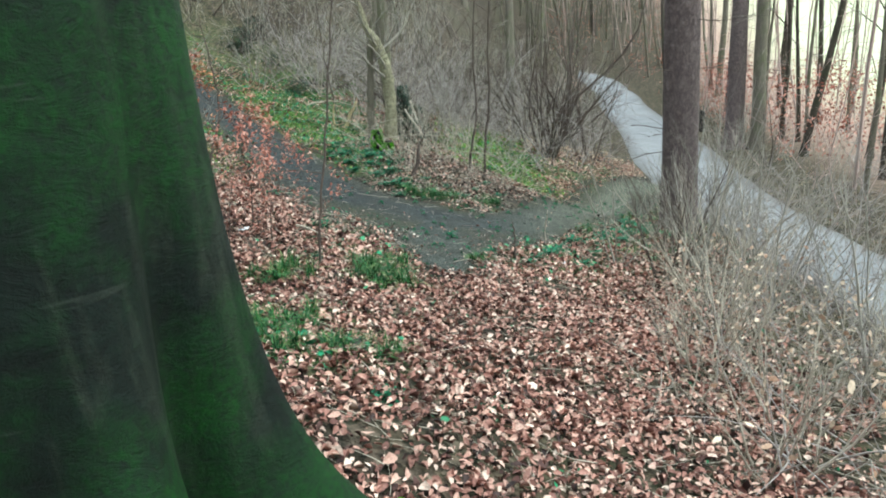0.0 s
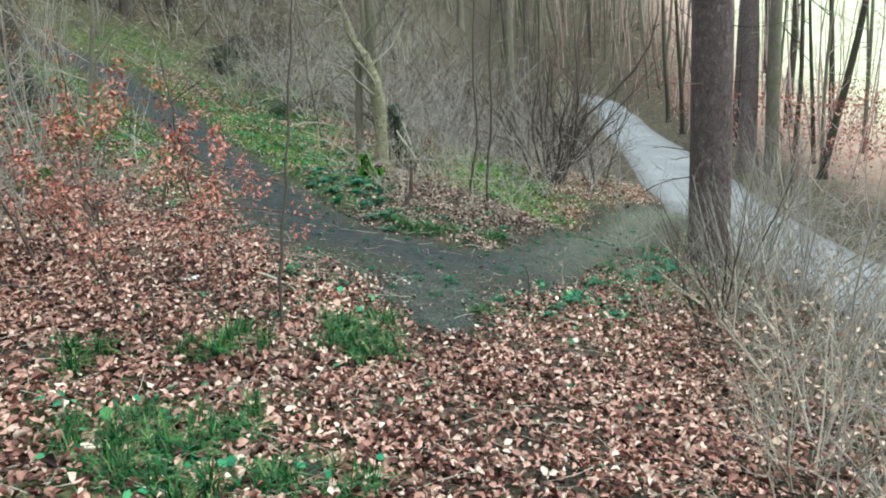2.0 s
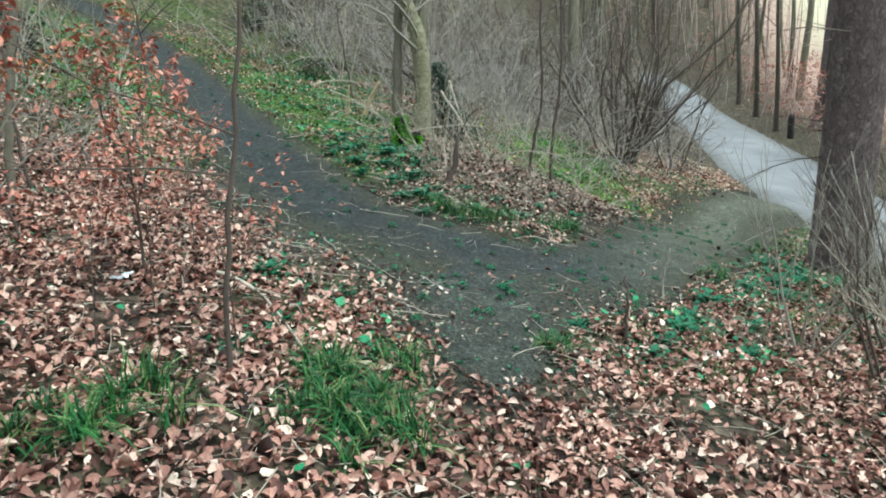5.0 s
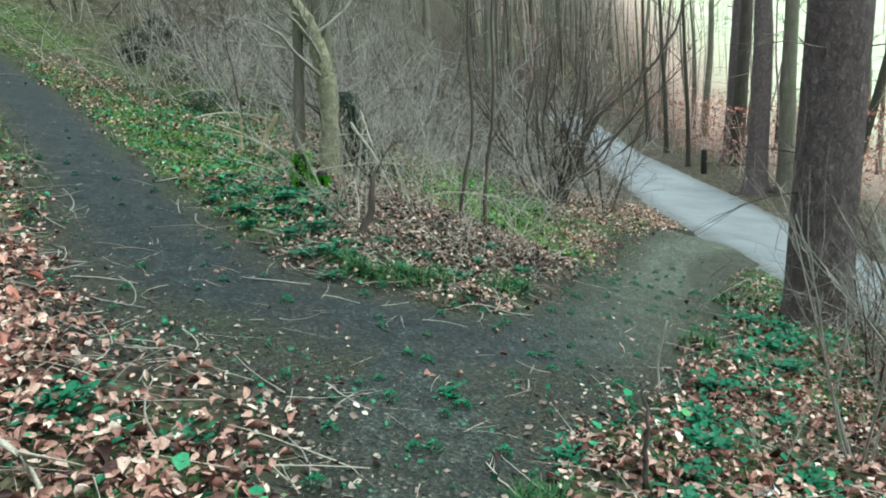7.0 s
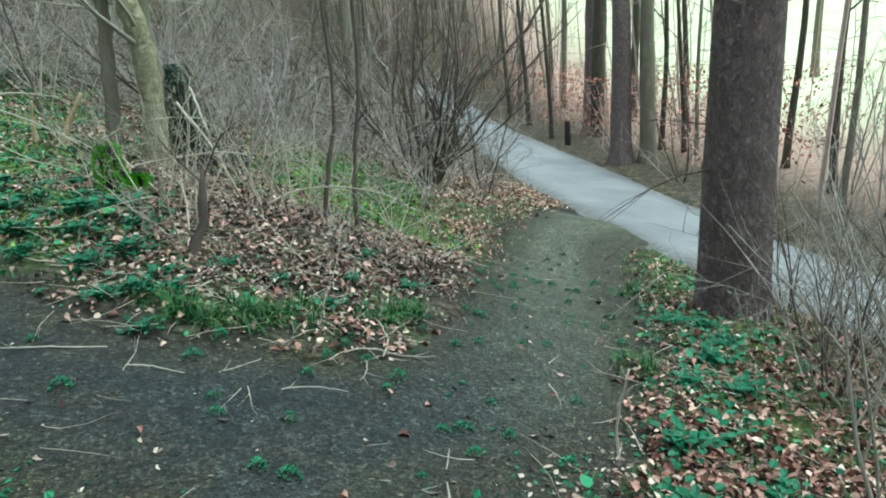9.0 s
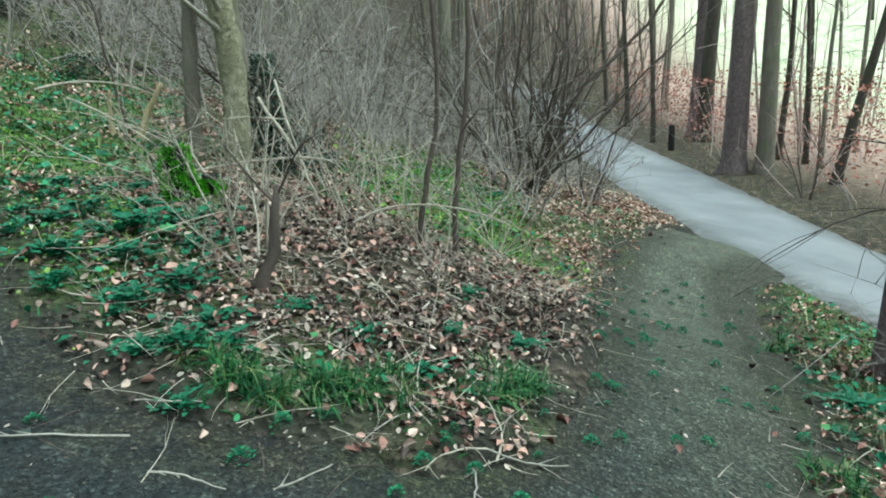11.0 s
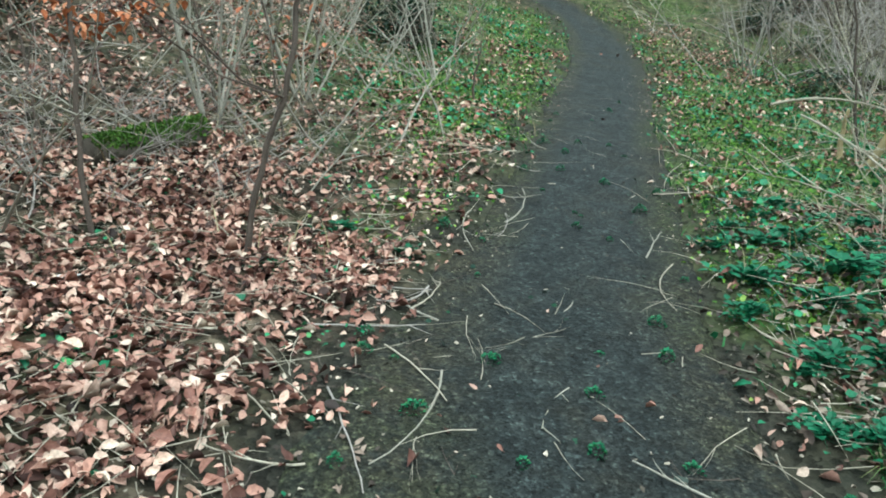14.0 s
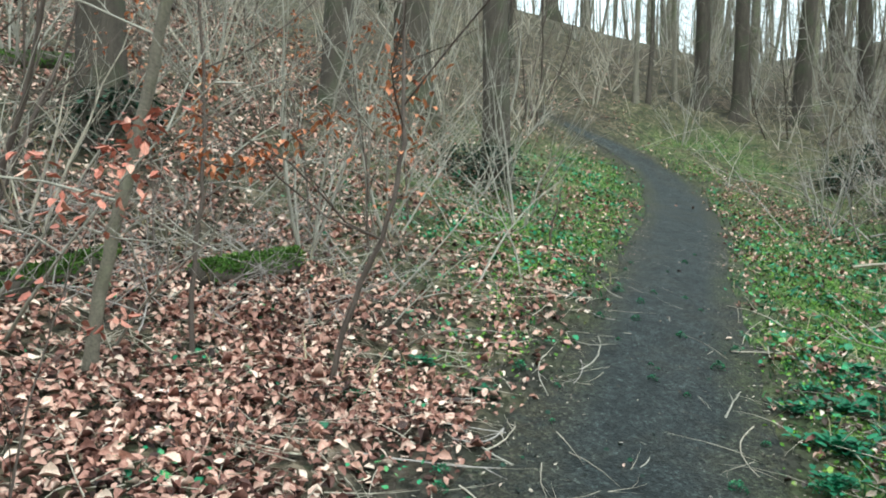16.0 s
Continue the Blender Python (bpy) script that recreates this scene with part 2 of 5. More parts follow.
def path_material():
    m, nt, p, tc = material("damp_path_soil", 0.75)
    pos = tc.outputs["Object"]
    big = noise_node(nt, pos, 0.9, 4, 0.6)
    mid = noise_node(nt, pos, 6.0, 6, 0.75)
    fine = noise_node(nt, pos, 48.0, 5, 0.8)
    col = ramp(nt, mid, [(0.3, (0.012, 0.0155, 0.0165)), (0.52, (0.027, 0.0335, 0.0345)), (0.75, (0.058, 0.067, 0.064))])
    sep = nt.nodes.new("ShaderNodeSeparateXYZ")
    nt.links.new(pos, sep.inputs[0])
    branch = nt.nodes.new("ShaderNodeMapRange")
    branch.inputs[1].default_value, branch.inputs[2].default_value = 0.2, 2.4
    nt.links.new(sep.outputs[0], branch.inputs[0])
    foot = nt.nodes.new("ShaderNodeMapRange")
    foot.inputs[1].default_value, foot.inputs[2].default_value, foot.inputs[4].default_value = 9.6, 8.4, 0.3
    nt.links.new(sep.outputs[1], foot.inputs[0])
    worn = mix(nt, 1.0, mix(nt, 1.0, branch.outputs[0], foot.outputs[0], "LIGHTEN"), ramp(nt, mid, [(0.25, (0.25, 0.25, 0.25)), (0.6, (0.95, 0.95, 0.95))]), "MULTIPLY")
    col = mix(nt, worn, col, ramp(nt, fine, [(0.28, (0.036, 0.042, 0.028)), (0.5, (0.115, 0.122, 0.085)), (0.75, (0.26, 0.26, 0.2))]))
    mud = noise_node(nt, pos, 1.7, 6, 0.7)
    col = mix(nt, ramp(nt, mud, [(0.5, (0, 0, 0)), (0.68, (0.65, 0.65, 0.65))]), col, ramp(nt, fine, [(0.3, (0.018, 0.018, 0.013)), (0.7, (0.065, 0.062, 0.047))]))
    edge = nt.nodes.new("ShaderNodeAttribute")
    edge.attribute_name = "edge"
    rim = mix(nt, 1.0, edge.outputs["Color"], ramp(nt, mid, [(0.32, (0, 0, 0)), (0.56, (1, 1, 1))]), "MULTIPLY")
    col = mix(nt, rim, col, ramp(nt, fine, [(0.28, (0.011, 0.0105, 0.007)), (0.5, (0.038, 0.036, 0.024)), (0.75, (0.1, 0.094, 0.068))]))
    moss = mix(nt, 1.0, rim, ramp(nt, big, [(0.48, (0, 0, 0)), (0.66, (0.6, 0.6, 0.6))]), "MULTIPLY")
    col = mix(nt, moss, col, ramp(nt, fine, [(0.3, (0.018, 0.028, 0.01)), (0.7, (0.065, 0.085, 0.03))]))
    tall = []
    for scale, low, high, share in ((52.0, 0.4, 2.1, 0.8), (120.0, 0.4, 2.9, 0.8)):
        v = nt.nodes.new("ShaderNodeTexVoronoi")
        v.inputs["Scale"].default_value = scale
        nt.links.new(mix(nt, 0.04, pos, fine, "ADD"), v.inputs["Vector"])
        chip = nt.nodes.new("ShaderNodeSeparateColor")
        nt.links.new(v.outputs["Color"], chip.inputs[0])
        col = mix(nt, share, col, ramp(nt, chip.outputs[0], [(0.0, (low,) * 3), (0.55, (0.85,) * 3), (0.86, (1.3,) * 3), (1.0, (high, high, high * 0.97))]), "MULTIPLY")
        tall.append(v.outputs["Distance"])
    nt.links.new(col, p.inputs["Base Color"])
    nt.links.new(bump(nt, tall[1], 0.6, 0.006, bump(nt, tall[0], 0.7, 0.011, bump(nt, mid, 0.6, 0.03))), p.inputs["Normal"])
    return m


def road_material():
    m, nt, p, tc = material("worn_asphalt", 0.55)
    pos = tc.outputs["Object"]
    big = noise_node(nt, pos, 0.6, 5, 0.65)
    fine = noise_node(nt, pos, 130.0, 3, 0.7)
    mid = noise_node(nt, pos, 6.0, 6, 0.7)
    col = ramp(nt, big, [(0.3, (0.15, 0.156, 0.168)), (0.7, (0.26, 0.265, 0.278))])
    col = mix(nt, 0.5, col, ramp(nt, fine, [(0.3, (0.5, 0.5, 0.5)), (0.7, (1.25, 1.25, 1.25))]), "MULTIPLY")
    col = mix(nt, ramp(nt, mid, [(0.6, (0, 0, 0)), (0.75, (0.5, 0.5, 0.5))]), col, (0.3, 0.31, 0.3))
    edge = nt.nodes.new("ShaderNodeAttribute")
    edge.attribute_name = "edge"
    col = mix(nt, mix(nt, 1.0, edge.outputs["Color"], ramp(nt, mid, [(0.3, (0, 0, 0)), (0.6, (1, 1, 1))]), "MULTIPLY"), col, (0.05, 0.042, 0.034))
    nt.links.new(col, p.inputs["Base Color"])
    nt.links.new(bump(nt, fine, 0.4, 0.006), p.inputs["Normal"])
    return m


# ---- the lie of the land ----
LAND = (0.225, -0.186, -0.4287, 0.2843, -1.091, -2.706, -0.2553, -0.583, -0.9711, 0.5599, 0.8907, 0.7535, 0.0547, -0.3796)


def land(x, y):
    """The smooth hillside: falls to the right, a mound between the paths, a steeper bank far to the left."""
    x, y = np.asarray(x, float), np.asarray(y, float)
    X, Y = 1.3 * np.tanh(x / 13), 1.8 * np.tanh((y - 9) / 18)
    g = lambda a, b, r: np.exp(-((x - a) ** 2 + (y - b) ** 2) / r ** 2)
    terms = (g(-.6, 12.9, 1.9), g(-3.6, 10.2, 1.7), g(2.7, 14.8, 1.8), g(-1.4, 3.0, 1.5), 1, X, Y, X * X, X * Y, Y * Y, X ** 3, X * X * Y, X * Y * Y, Y ** 3)
    z = sum(c * t for c, t in zip(LAND, terms))
    soft = lambda v, w: w * np.logaddexp(0, v / w)
    bank = .55 * 22 * np.tanh(soft(-x - 5.9 - .3 * (y - 10), .8) / 22) / (1 + np.exp(np.clip((y - 30) / 5, -50, 50)))
    back = .42 * 16 * np.tanh(soft(-.42 * x + .9 * (y - 9) - 14.5, 1.2) / 16) / (1 + np.exp(np.clip((x - 3.5) / 1.2, -50, 50)))
    rim = soft(y - 54, 4) * 0.42 / (1 + np.exp(np.clip((x - 22) / 5, -50, 50))) + soft(-y - 25, 4) * 0.2
    field = soft(.55 * x + .83 * y - 62, 6) * 0.3 / (1 + np.exp(np.clip((22 - x) / 5, -50, 50)))
    return z + bank + back + 18 * np.tanh(rim / 18) + 26 * np.tanh(field / 26)


def along(line, x, y):
    """Distance from a path's middle line less its half width: negative on the path."""
    best = np.full(np.shape(x), 1e9)
    for (ax, ay, aw), (bx, by, bw) in zip(line, line[1:]):
        dx, dy = bx - ax, by - ay
        s = np.clip(((x - ax) * dx + (y - ay) * dy) / (dx * dx + dy * dy), 0, 1)
        best = np.minimum(best, np.hypot(x - ax - s * dx, y - ay - s * dy) - (aw + s * (bw - aw)) / 2)
    return best


UPPER = [(-11.2, 19.9, 0.3), (-10.1, 20.45, 0.8), (-8.6, 20.1, 1.2), (-6.65, 17.75, 1.2), (-4.95, 15.1, 1.2), (-3.5, 12.85, 1.2), (-2.85, 11.8, 1.3), (-2.15, 10.6, 1.5), (-1.35, 9.7, 1.8), (-0.1, 9.35, 2.1)]
LOWER = [(-0.1, 9.35, 2.1), (0.75, 9.8, 1.5), (1.45, 10.8, 1.25), (2.2, 12.2, 1.5), (3.1, 14.2, 1.6), (4.0, 15.9, 1.8), (5.5, 17.2, 2.6)]
TRAIL = [(-0.12, 6.9, 0.06), (-0.16, 7.15, 0.4), (-0.2, 7.4, 0.75), (-0.25, 8.0, 1.15), (-0.25, 8.6, 1.5), (-0.1, 9.2, 1.9)]
ROAD = [(5.2, -40, 2.6), (6.0, -12, 2.6), (6.3, 4, 2.6), (6.4, 9, 2.6), (6.45, 13, 2.7), (6.6, 16, 2.9), (6.95, 19, 3.1), (7.6, 22.5, 3.3), (8.45, 26.2, 3.4), (9.4, 31, 3.3), (10.15, 35.2, 3.3), (10.85, 40, 3.2), (11.7, 47, 3.1), (12.3, 51.5, 3.0), (12.0, 55, 2.8), (10.8, 57, 2.6), (9.6, 58, 2.5)]


def paths(x, y):
    return np.minimum(np.minimum(along(UPPER, x, y), along(LOWER, x, y)), along(TRAIL, x, y))


def waves(x, y, f, seed=0.0):
    """A smooth wavering between about -1 and 1."""
    return (np.sin(f * x + 1.3 * f * y + seed) + np.sin(1.9 * f * x - 0.7 * f * y + 2 + seed * 1.7) + np.sin(-0.8 * f * x + 2.3 * f * y + 4 + seed * .6)
            + 0.6 * np.sin(3.7 * f * x + 2.9 * f * y + 1 + seed)) / 3


def surface(x, y):
    """The ground that things stand on."""
    x, y = np.asarray(x, float), np.asarray(y, float)
    on = np.clip(-paths(x, y) / 0.25 + 0.5, 0, 1)
    road = np.clip(-along(ROAD, x, y) / 0.3 + 0.5, 0, 1)
    rough = 0.035 * waves(x, y, 2.3) + 0.018 * waves(x, y, 7.1, 3.0)
    return land(x, y) + rough * (1 - 0.8 * np.maximum(on, road)) - 0.03 * on


def greenness(x, y):
    g = lambda a, b, rx, ry, k: k * np.exp(-((x - a) / rx) ** 2 - ((y - b) / ry) ** 2)
    v = g(-2.6, 14.2, 1.1, 2.2, 1.0) + g(-1.6, 12.0, .7, .8, .8) + g(-3.8, 17, 1.6, 3, .9) + g(1.0, 17.4, 1.0, 2.8, 1.4) + g(3.3, 17.8, 1.2, 2.4, .3)
    v = v + g(-6.0, 14.2, 1.6, 1.8, 1.0) + g(-8.4, 17.8, 1.6, 2, .9) + g(2.4, 10.4, .8, 1.0, .65) + g(3.3, 12.2, .8, 1.1, .7) + g(1.1, 8.6, .8, .9, .8) + g(-.3, 10.75, 1.0, .3, .6)
    v = v + g(-1.6, 4.4, .9, 1.0, .55) + g(-1.0, 7.6, .6, .6, .45) + g(-9.2, 22.8, 1.6, 1.6, .6) + g(-5, 21, 2, 3, .5) + g(4.6, 13.9, .7, 2.5, .7) + 0.12
    return np.clip(v * (0.85 + 0.5 * waves(x, y, 1.9, 5.0)), 0, 1)


# ---- mesh helpers ----
def mesh_of(name, verts, faces, mat, smooth=True):
    me = bpy.data.meshes.new(name)
    me.from_pydata(verts, [], faces)
    me.materials.append(mat)
    if smooth:
        me.polygons.foreach_set("use_smooth", [True] * len(me.polygons))
    me.update()
    return me


def part(name, me, parent, label=""):
    ob = new(name, me)
    ob.parent = parent
    return tagged(ob, label=label)


class Tubes:
    """Collects tapered tubes and leaves for one mesh."""

    def __init__(self, seed):
        self.v, self.f, self.rng = [], [], random.Random(seed)

    def tube(self, pts, radii, sides=5):
        first, n = len(self.v), len(pts)
        for i, (p, r) in enumerate(zip(pts, radii)):
            d = (pts[min(i + 1, n - 1)] - pts[max(i - 1, 0)]).normalized()
            a = d.orthogonal().normalized() if abs(d.z) < 0.95 else Vector((1, 0, 0))
            a = (a - d * a.dot(d)).normalized()
            b = d.cross(a)
            for k in range(sides):
                w = math.tau * k / sides
                self.v.append(p + (a * math.cos(w) + b * math.sin(w)) * r)
        for i in range(n - 1):
            for k in range(sides):
                l = (k + 1) % sides
                self.f.append((first + i * sides + k, first + i * sides + l, first + (i + 1) * sides + l, first + (i + 1) * sides + k))
        self.f.append(tuple(first + (n - 1) * sides + k for k in range(sides)))

    def grow(self, at, way, length, r, depth, kids, sides=4, bend=0.25, lift=0.15, spread=0.8, tips=None, first=0.25, steps=5, shrink=0.55):
        """A wandering branch with side branches."""
        g, p, d, pts = self.rng, at.copy(), way.normalized(), [at.copy()]
        for i in range(steps):
            d = (d + Vector((g.uniform(-1, 1), g.uniform(-1, 1), g.uniform(-1, 1) + lift)) * bend).normalized()
            p = p + d * (length / steps)
            pts.append(p.copy())
        self.tube(pts, [r * (1 - 0.8 * i / steps) for i in range(steps + 1)], sides)
        if tips is not None:
            tips.extend(pts[2:] if depth == 0 else pts[-1:])
        if depth:
            for k in range(kids):
                s = first + (1 - first) * (k + g.random()) / kids
                i = min(int(s * steps), steps - 1)
                q = pts[i].lerp(pts[i + 1], s * steps - i)
                side = Vector((g.uniform(-1, 1), g.uniform(-1, 1), g.uniform(-0.4, 0.8)))
                w = ((pts[i + 1] - pts[i]).normalized() + side * spread).normalized()
                self.grow(q, w, length * shrink * g.uniform(0.6, 1.2) * (1.15 - 0.5 * s), r * (1 - 0.75 * s) * 0.6, depth - 1, max(2, int(kids * 0.7)), max(3, sides - 1), bend, lift, spread, tips, 0.15, max(3, steps - 1), shrink)

    def leaf(self, at, along_, up, size, wide=0.5, fold=0.15):
        a = along_.normalized()
        s = a.cross(up)
        s = s.normalized() if s.length > 1e-4 else a.orthogonal().normalized()
        u = s.cross(a)
        n = len(self.v)
        h, w = u * size * fold, s * size * wide * 0.5
        self.v += [at, at + a * size * .3 + w + h, at + a * size * .7 + w * .8 + h, at + a * size, at + a * size * .7 - w * .8 + h, at + a * size * .3 - w + h]
        self.f += [(n, n + 1, n + 2, n + 3), (n, n + 3, n + 4, n + 5)]

    def mesh(self, name, mat, smooth=True):
        return mesh_of(name, self.v, self.f, mat, smooth)


def ground_point(x, y, sink=0.0):
    return Vector((x, y, float(surface(x, y)) - sink))


def scatter_leaves(n_try, box, keep, size, tilt, lift, seed, wide=0.55, curl=0.18, round_=0.8):
    """Many flat-lying leaves on the ground: vertices and faces."""
    g = np.random.default_rng(seed)
    x, y = g.uniform(box[0], box[1], n_try), g.uniform(box[2], box[3], n_try)
    ok = g.random(n_try) < keep(x, y)
    x, y = x[ok], y[ok]
    n = len(x)
    e = 0.05
    z = surface(x, y)
    nx, ny = -(surface(x + e, y) - z) / e, -(surface(x, y + e) - z) / e
    up = np.stack([nx + g.normal(0, tilt, n), ny + g.normal(0, tilt, n), np.ones(n)], -1)
    up /= np.linalg.norm(up, axis=1)[:, None]
    w = g.uniform(0, math.tau, n)
    a = np.stack([np.cos(w), np.sin(w), np.zeros(n)], -1)
    a -= up * (a * up).sum(1)[:, None]
    a /= np.linalg.norm(a, axis=1)[:, None]
    s = np.cross(a, up)
    L = (g.uniform(size[0], size[1], n) * g.choice([0.8, 1.0, 1.25], n))[:, None]
    W = L * wide * g.uniform(0.7, 1.2, n)[:, None] * 0.5
    c = L * g.normal(curl, curl * 0.8, n)[:, None]
    o = np.stack([x, y, z + g.uniform(lift[0], lift[1], n)], -1) - a * L * 0.5
    vs = np.stack([o + up * c * .5, o + a * L * .3 + s * W + up * c, o + a * L * .7 + s * W * round_ + up * c, o + a * L + up * c * .6, o + a * L * .7 - s * W * round_ + up * c * .8, o + a * L * .3 - s * W + up * c * .9], 1).reshape(-1, 3)
    vs = vs + (g.normal(0, 0.06, (n, 6, 3)) * L[:, :, None]).reshape(-1, 3)
    k = np.arange(n)[:, None] * 6
    fs = np.concatenate([k + np.array([[0, 1, 2, 3]]), k + np.array([[0, 3, 4, 5]])])
    return vs, fs


def fallen_leaves(n_try, box, keep, size, tilt, lift, seed):
    """Pointed oval leaves, each cupped, arched and twisted in its own way, folded on its midrib."""
    g = np.random.default_rng(seed)
    x, y = g.uniform(box[0], box[1], n_try), g.uniform(box[2], box[3], n_try)
    ok = g.random(n_try) < keep(x, y)
    x, y = x[ok], y[ok]
    n, e, z = len(x), 0.05, surface(x, y)
    up = np.stack([-(surface(x + e, y) - z) / e + g.normal(0, tilt, n), -(surface(x, y + e) - z) / e + g.normal(0, tilt, n), np.ones(n)], -1)
    up /= np.linalg.norm(up, axis=1)[:, None]
    w = g.uniform(0, math.tau, n)
    a = np.stack([np.cos(w), np.sin(w), np.zeros(n)], -1)
    a -= up * (a * up).sum(1)[:, None]
    a /= np.linalg.norm(a, axis=1)[:, None]
    s = np.cross(a, up)
    L = (g.uniform(size[0], size[1], n) * g.choice([0.45, 0.65, 0.85, 1.0, 1.0, 1.2], n))[:, None]
    W = L * g.uniform(0.22, 0.34, n)[:, None]
    cup, arch, twist = (g.normal(m, d, n)[:, None] for m, d in ((0.2, 0.22), (-0.12, 0.26), (0, 0.28)))
    o = np.stack([x, y, z + g.uniform(lift[0], lift[1], n)], -1)
    pts = []
    for u, v in ((-.5, 0), (-.3, .62), (.02, 1), (.32, .58), (.5, 0), (.32, -.6), (0, -1), (-.3, -.66)):
        wob = 1 + g.normal(0, .09, n)[:, None]
        pts.append(o + a * L * u + s * W * v * wob + up * L * (cup * abs(v) + arch * (4 * u * u - .4) * .5 + twist * u * v))
    k = np.arange(n)[:, None] * 8
    return np.stack(pts, 1).reshape(-1, 3), np.concatenate([k + np.array([[0, 1, 2, 3, 4]]), k + np.array([[0, 4, 5, 6, 7]])])


def array_mesh(name, vs, fs, mat):
    me = bpy.data.meshes.new(name)
    nf, w = fs.shape
    me.vertices.add(len(vs))
    me.vertices.foreach_set("co", vs.astype(np.float32).ravel())
    me.loops.add(nf * w)
    me.loops.foreach_set("vertex_index", fs.astype(np.int32).ravel())
    me.polygons.add(nf)
    me.polygons.foreach_set("loop_start", np.arange(0, nf * w, w, dtype=np.int32))
    me.polygons.foreach_set("loop_total", np.full(nf, w, dtype=np.int32))
    me.materials.append(mat)
    me.update(calc_edges=True)
    return me


def stuff(name, vs, fs, mat, label, category):
    return tagged(new(name, array_mesh(name, vs, fs, mat)), label, category, kind="stuff")


def flag(me, name, values):
    at = me.attributes.new(name, "FLOAT", "POINT")
    at.data.foreach_set("value", np.asarray(values, np.float32))


# ---- ground, footpath and road ----
def spaced(lo, hi, step, reach, growth=1.16):
    mids = np.arange(lo, hi + step / 2, step)
    out, s = [], step
    a, b, left, right = lo, hi, [], []
    while a > -reach:
        s *= growth
        a, b = a - s, b + s
        left.append(a), right.append(b)
    return np.concatenate([left[::-1], mids, right])


def build_ground():
    xs, ys = spaced(-6.5, 6.0, 0.07, 900), spaced(0.5, 18.0, 0.07, 900)
    X, Y = np.meshgrid(xs, ys)
    Z = surface(X, Y)
    Z = Z - 0.09 * np.clip(-along(ROAD, X, Y) / 0.2 + 0.2, 0, 1) - 0.035 * np.clip(-paths(X, Y) / 0.2, 0, 1)
    vs = np.stack([X, Y, Z], -1).reshape(-1, 3)
    ny, nx = X.shape
    i = (np.arange(ny - 1)[:, None] * nx + np.arange(nx - 1)[None]).reshape(-1, 1)
    me = array_mesh("ground", vs, i + np.array([[0, 1, nx + 1, nx]]), ground_material())
    flag(me, "greenness", greenness(X, Y).ravel())
    flag(me, "trodden", (np.clip(1.1 - paths(X, Y) / 0.45, 0, 1) * np.clip(.7 + .5 * waves(X, Y, 5.0, 1.0), 0, 1)).ravel())
    flag(me, "meadow", (np.clip((X - 7 - 0.2 * Y) / 14, 0, 1) * np.clip((along(ROAD, X, Y) - .8) / 2, 0, 1)).ravel())
    me.polygons.foreach_set("use_smooth", [True] * len(me.polygons))
    tagged(new("ground", me), "forest floor of brown leaf litter, soil and moss", "ground", kind="structure")


def ribbon(name, line, mat, rise, crown, step, across, ragged, label, category, skirt=0.05):
    """A path laid on the ground: rounded crown, edges that dip into the earth."""
    pts = [Vector((x, y, w)) for x, y, w in line]
    fine = []
    for k in range(len(pts) - 1):
        p0, p1, p2, p3 = pts[max(k - 1, 0)], pts[k], pts[k + 1], pts[min(k + 2, len(pts) - 1)]
        n = max(2, int((p2 - p1).to_2d().length / step))
        for j in range(n + (k == len(pts) - 2)):
            t = j / n
            fine.append(0.5 * ((2 * p1) + (p2 - p0) * t + (2 * p0 - 5 * p1 + 4 * p2 - p3) * t * t + (3 * p1 - p0 - 3 * p2 + p3) * t ** 3))
    vs, fs, edges = [], [], []
    for i, p in enumerate(fine):
        d = (fine[min(i + 1, len(fine) - 1)] - fine[max(i - 1, 0)]).to_2d().normalized()
        s = Vector((d.y, -d.x))
        for k in range(across + 1):
            u = 2 * k / across - 1
            wob = 1 + ragged * float(waves(p.x + s.x * u * 2, p.y + s.y * u * 2, 2.7, 1.0)) + ragged * 0.5 * float(waves(p.x + u, p.y, 9.0, 2.0))
            q = p.to_2d() + s * (u * p.z / 2 * wob)
            z = float(surface(q.x, q.y)) + rise + crown * (1 - u * u) - skirt * max(0, (abs(u) - 0.86) / 0.14) ** 2
            vs.append((q.x, q.y, z))
            start = 0.62 if p.z > 2.4 else 0.45 if u < 0 else max(0.02, 0.5 - 0.75 * max(0.0, p.z - 1.2))
            edges.append(min(1.0, max(0.0, (abs(u) - start) / 0.35)))
    w = across + 1
    for i in range(len(fine) - 1):
        for k in range(across):
            fs.append((i * w + k, i * w + k + 1, (i + 1) * w + k + 1, (i + 1) * w + k))
    me = mesh_of(name, vs, fs, mat)
    flag(me, "edge", edges)
    return tagged(new(name, me), label, category, kind="structure")


build_ground()
path_soil = path_material()
ribbon("footpath", UPPER[:-1] + [(-0.1, 9.35, 2.1)] + LOWER[1:], path_soil, 0.012, 0.012, 0.09, 26, 0.07, "dark damp gravelly soil footpath between leaf-strewn verges", "path")
ribbon("trail", TRAIL, path_soil, 0.006, 0.02, 0.07, 18, 0.08, "trodden dark soil trail running down to the footpath", "path")
ribbon("road", ROAD, road_material(), 0.015, 0.03, 0.3, 14, 0.012, "narrow grey worn asphalt lane through the wood", "road")

# ---- leaf litter and ground cover ----
BEECH = (-1.36, 2.02)


def open_ground(x, y):
    return np.clip((paths(x, y) + 0.1 + 0.14 * waves(x, y, 5.0, 7.0) + 0.1 * waves(x, y, 17.0, 2.0)) / 0.42, 0.0, 1) * (along(ROAD, x, y) > 0.1) * (np.hypot(x - BEECH[0], y - BEECH[1]) > 0.7) * (np.hypot(x - 4.1, y - 12.25) > 0.38)


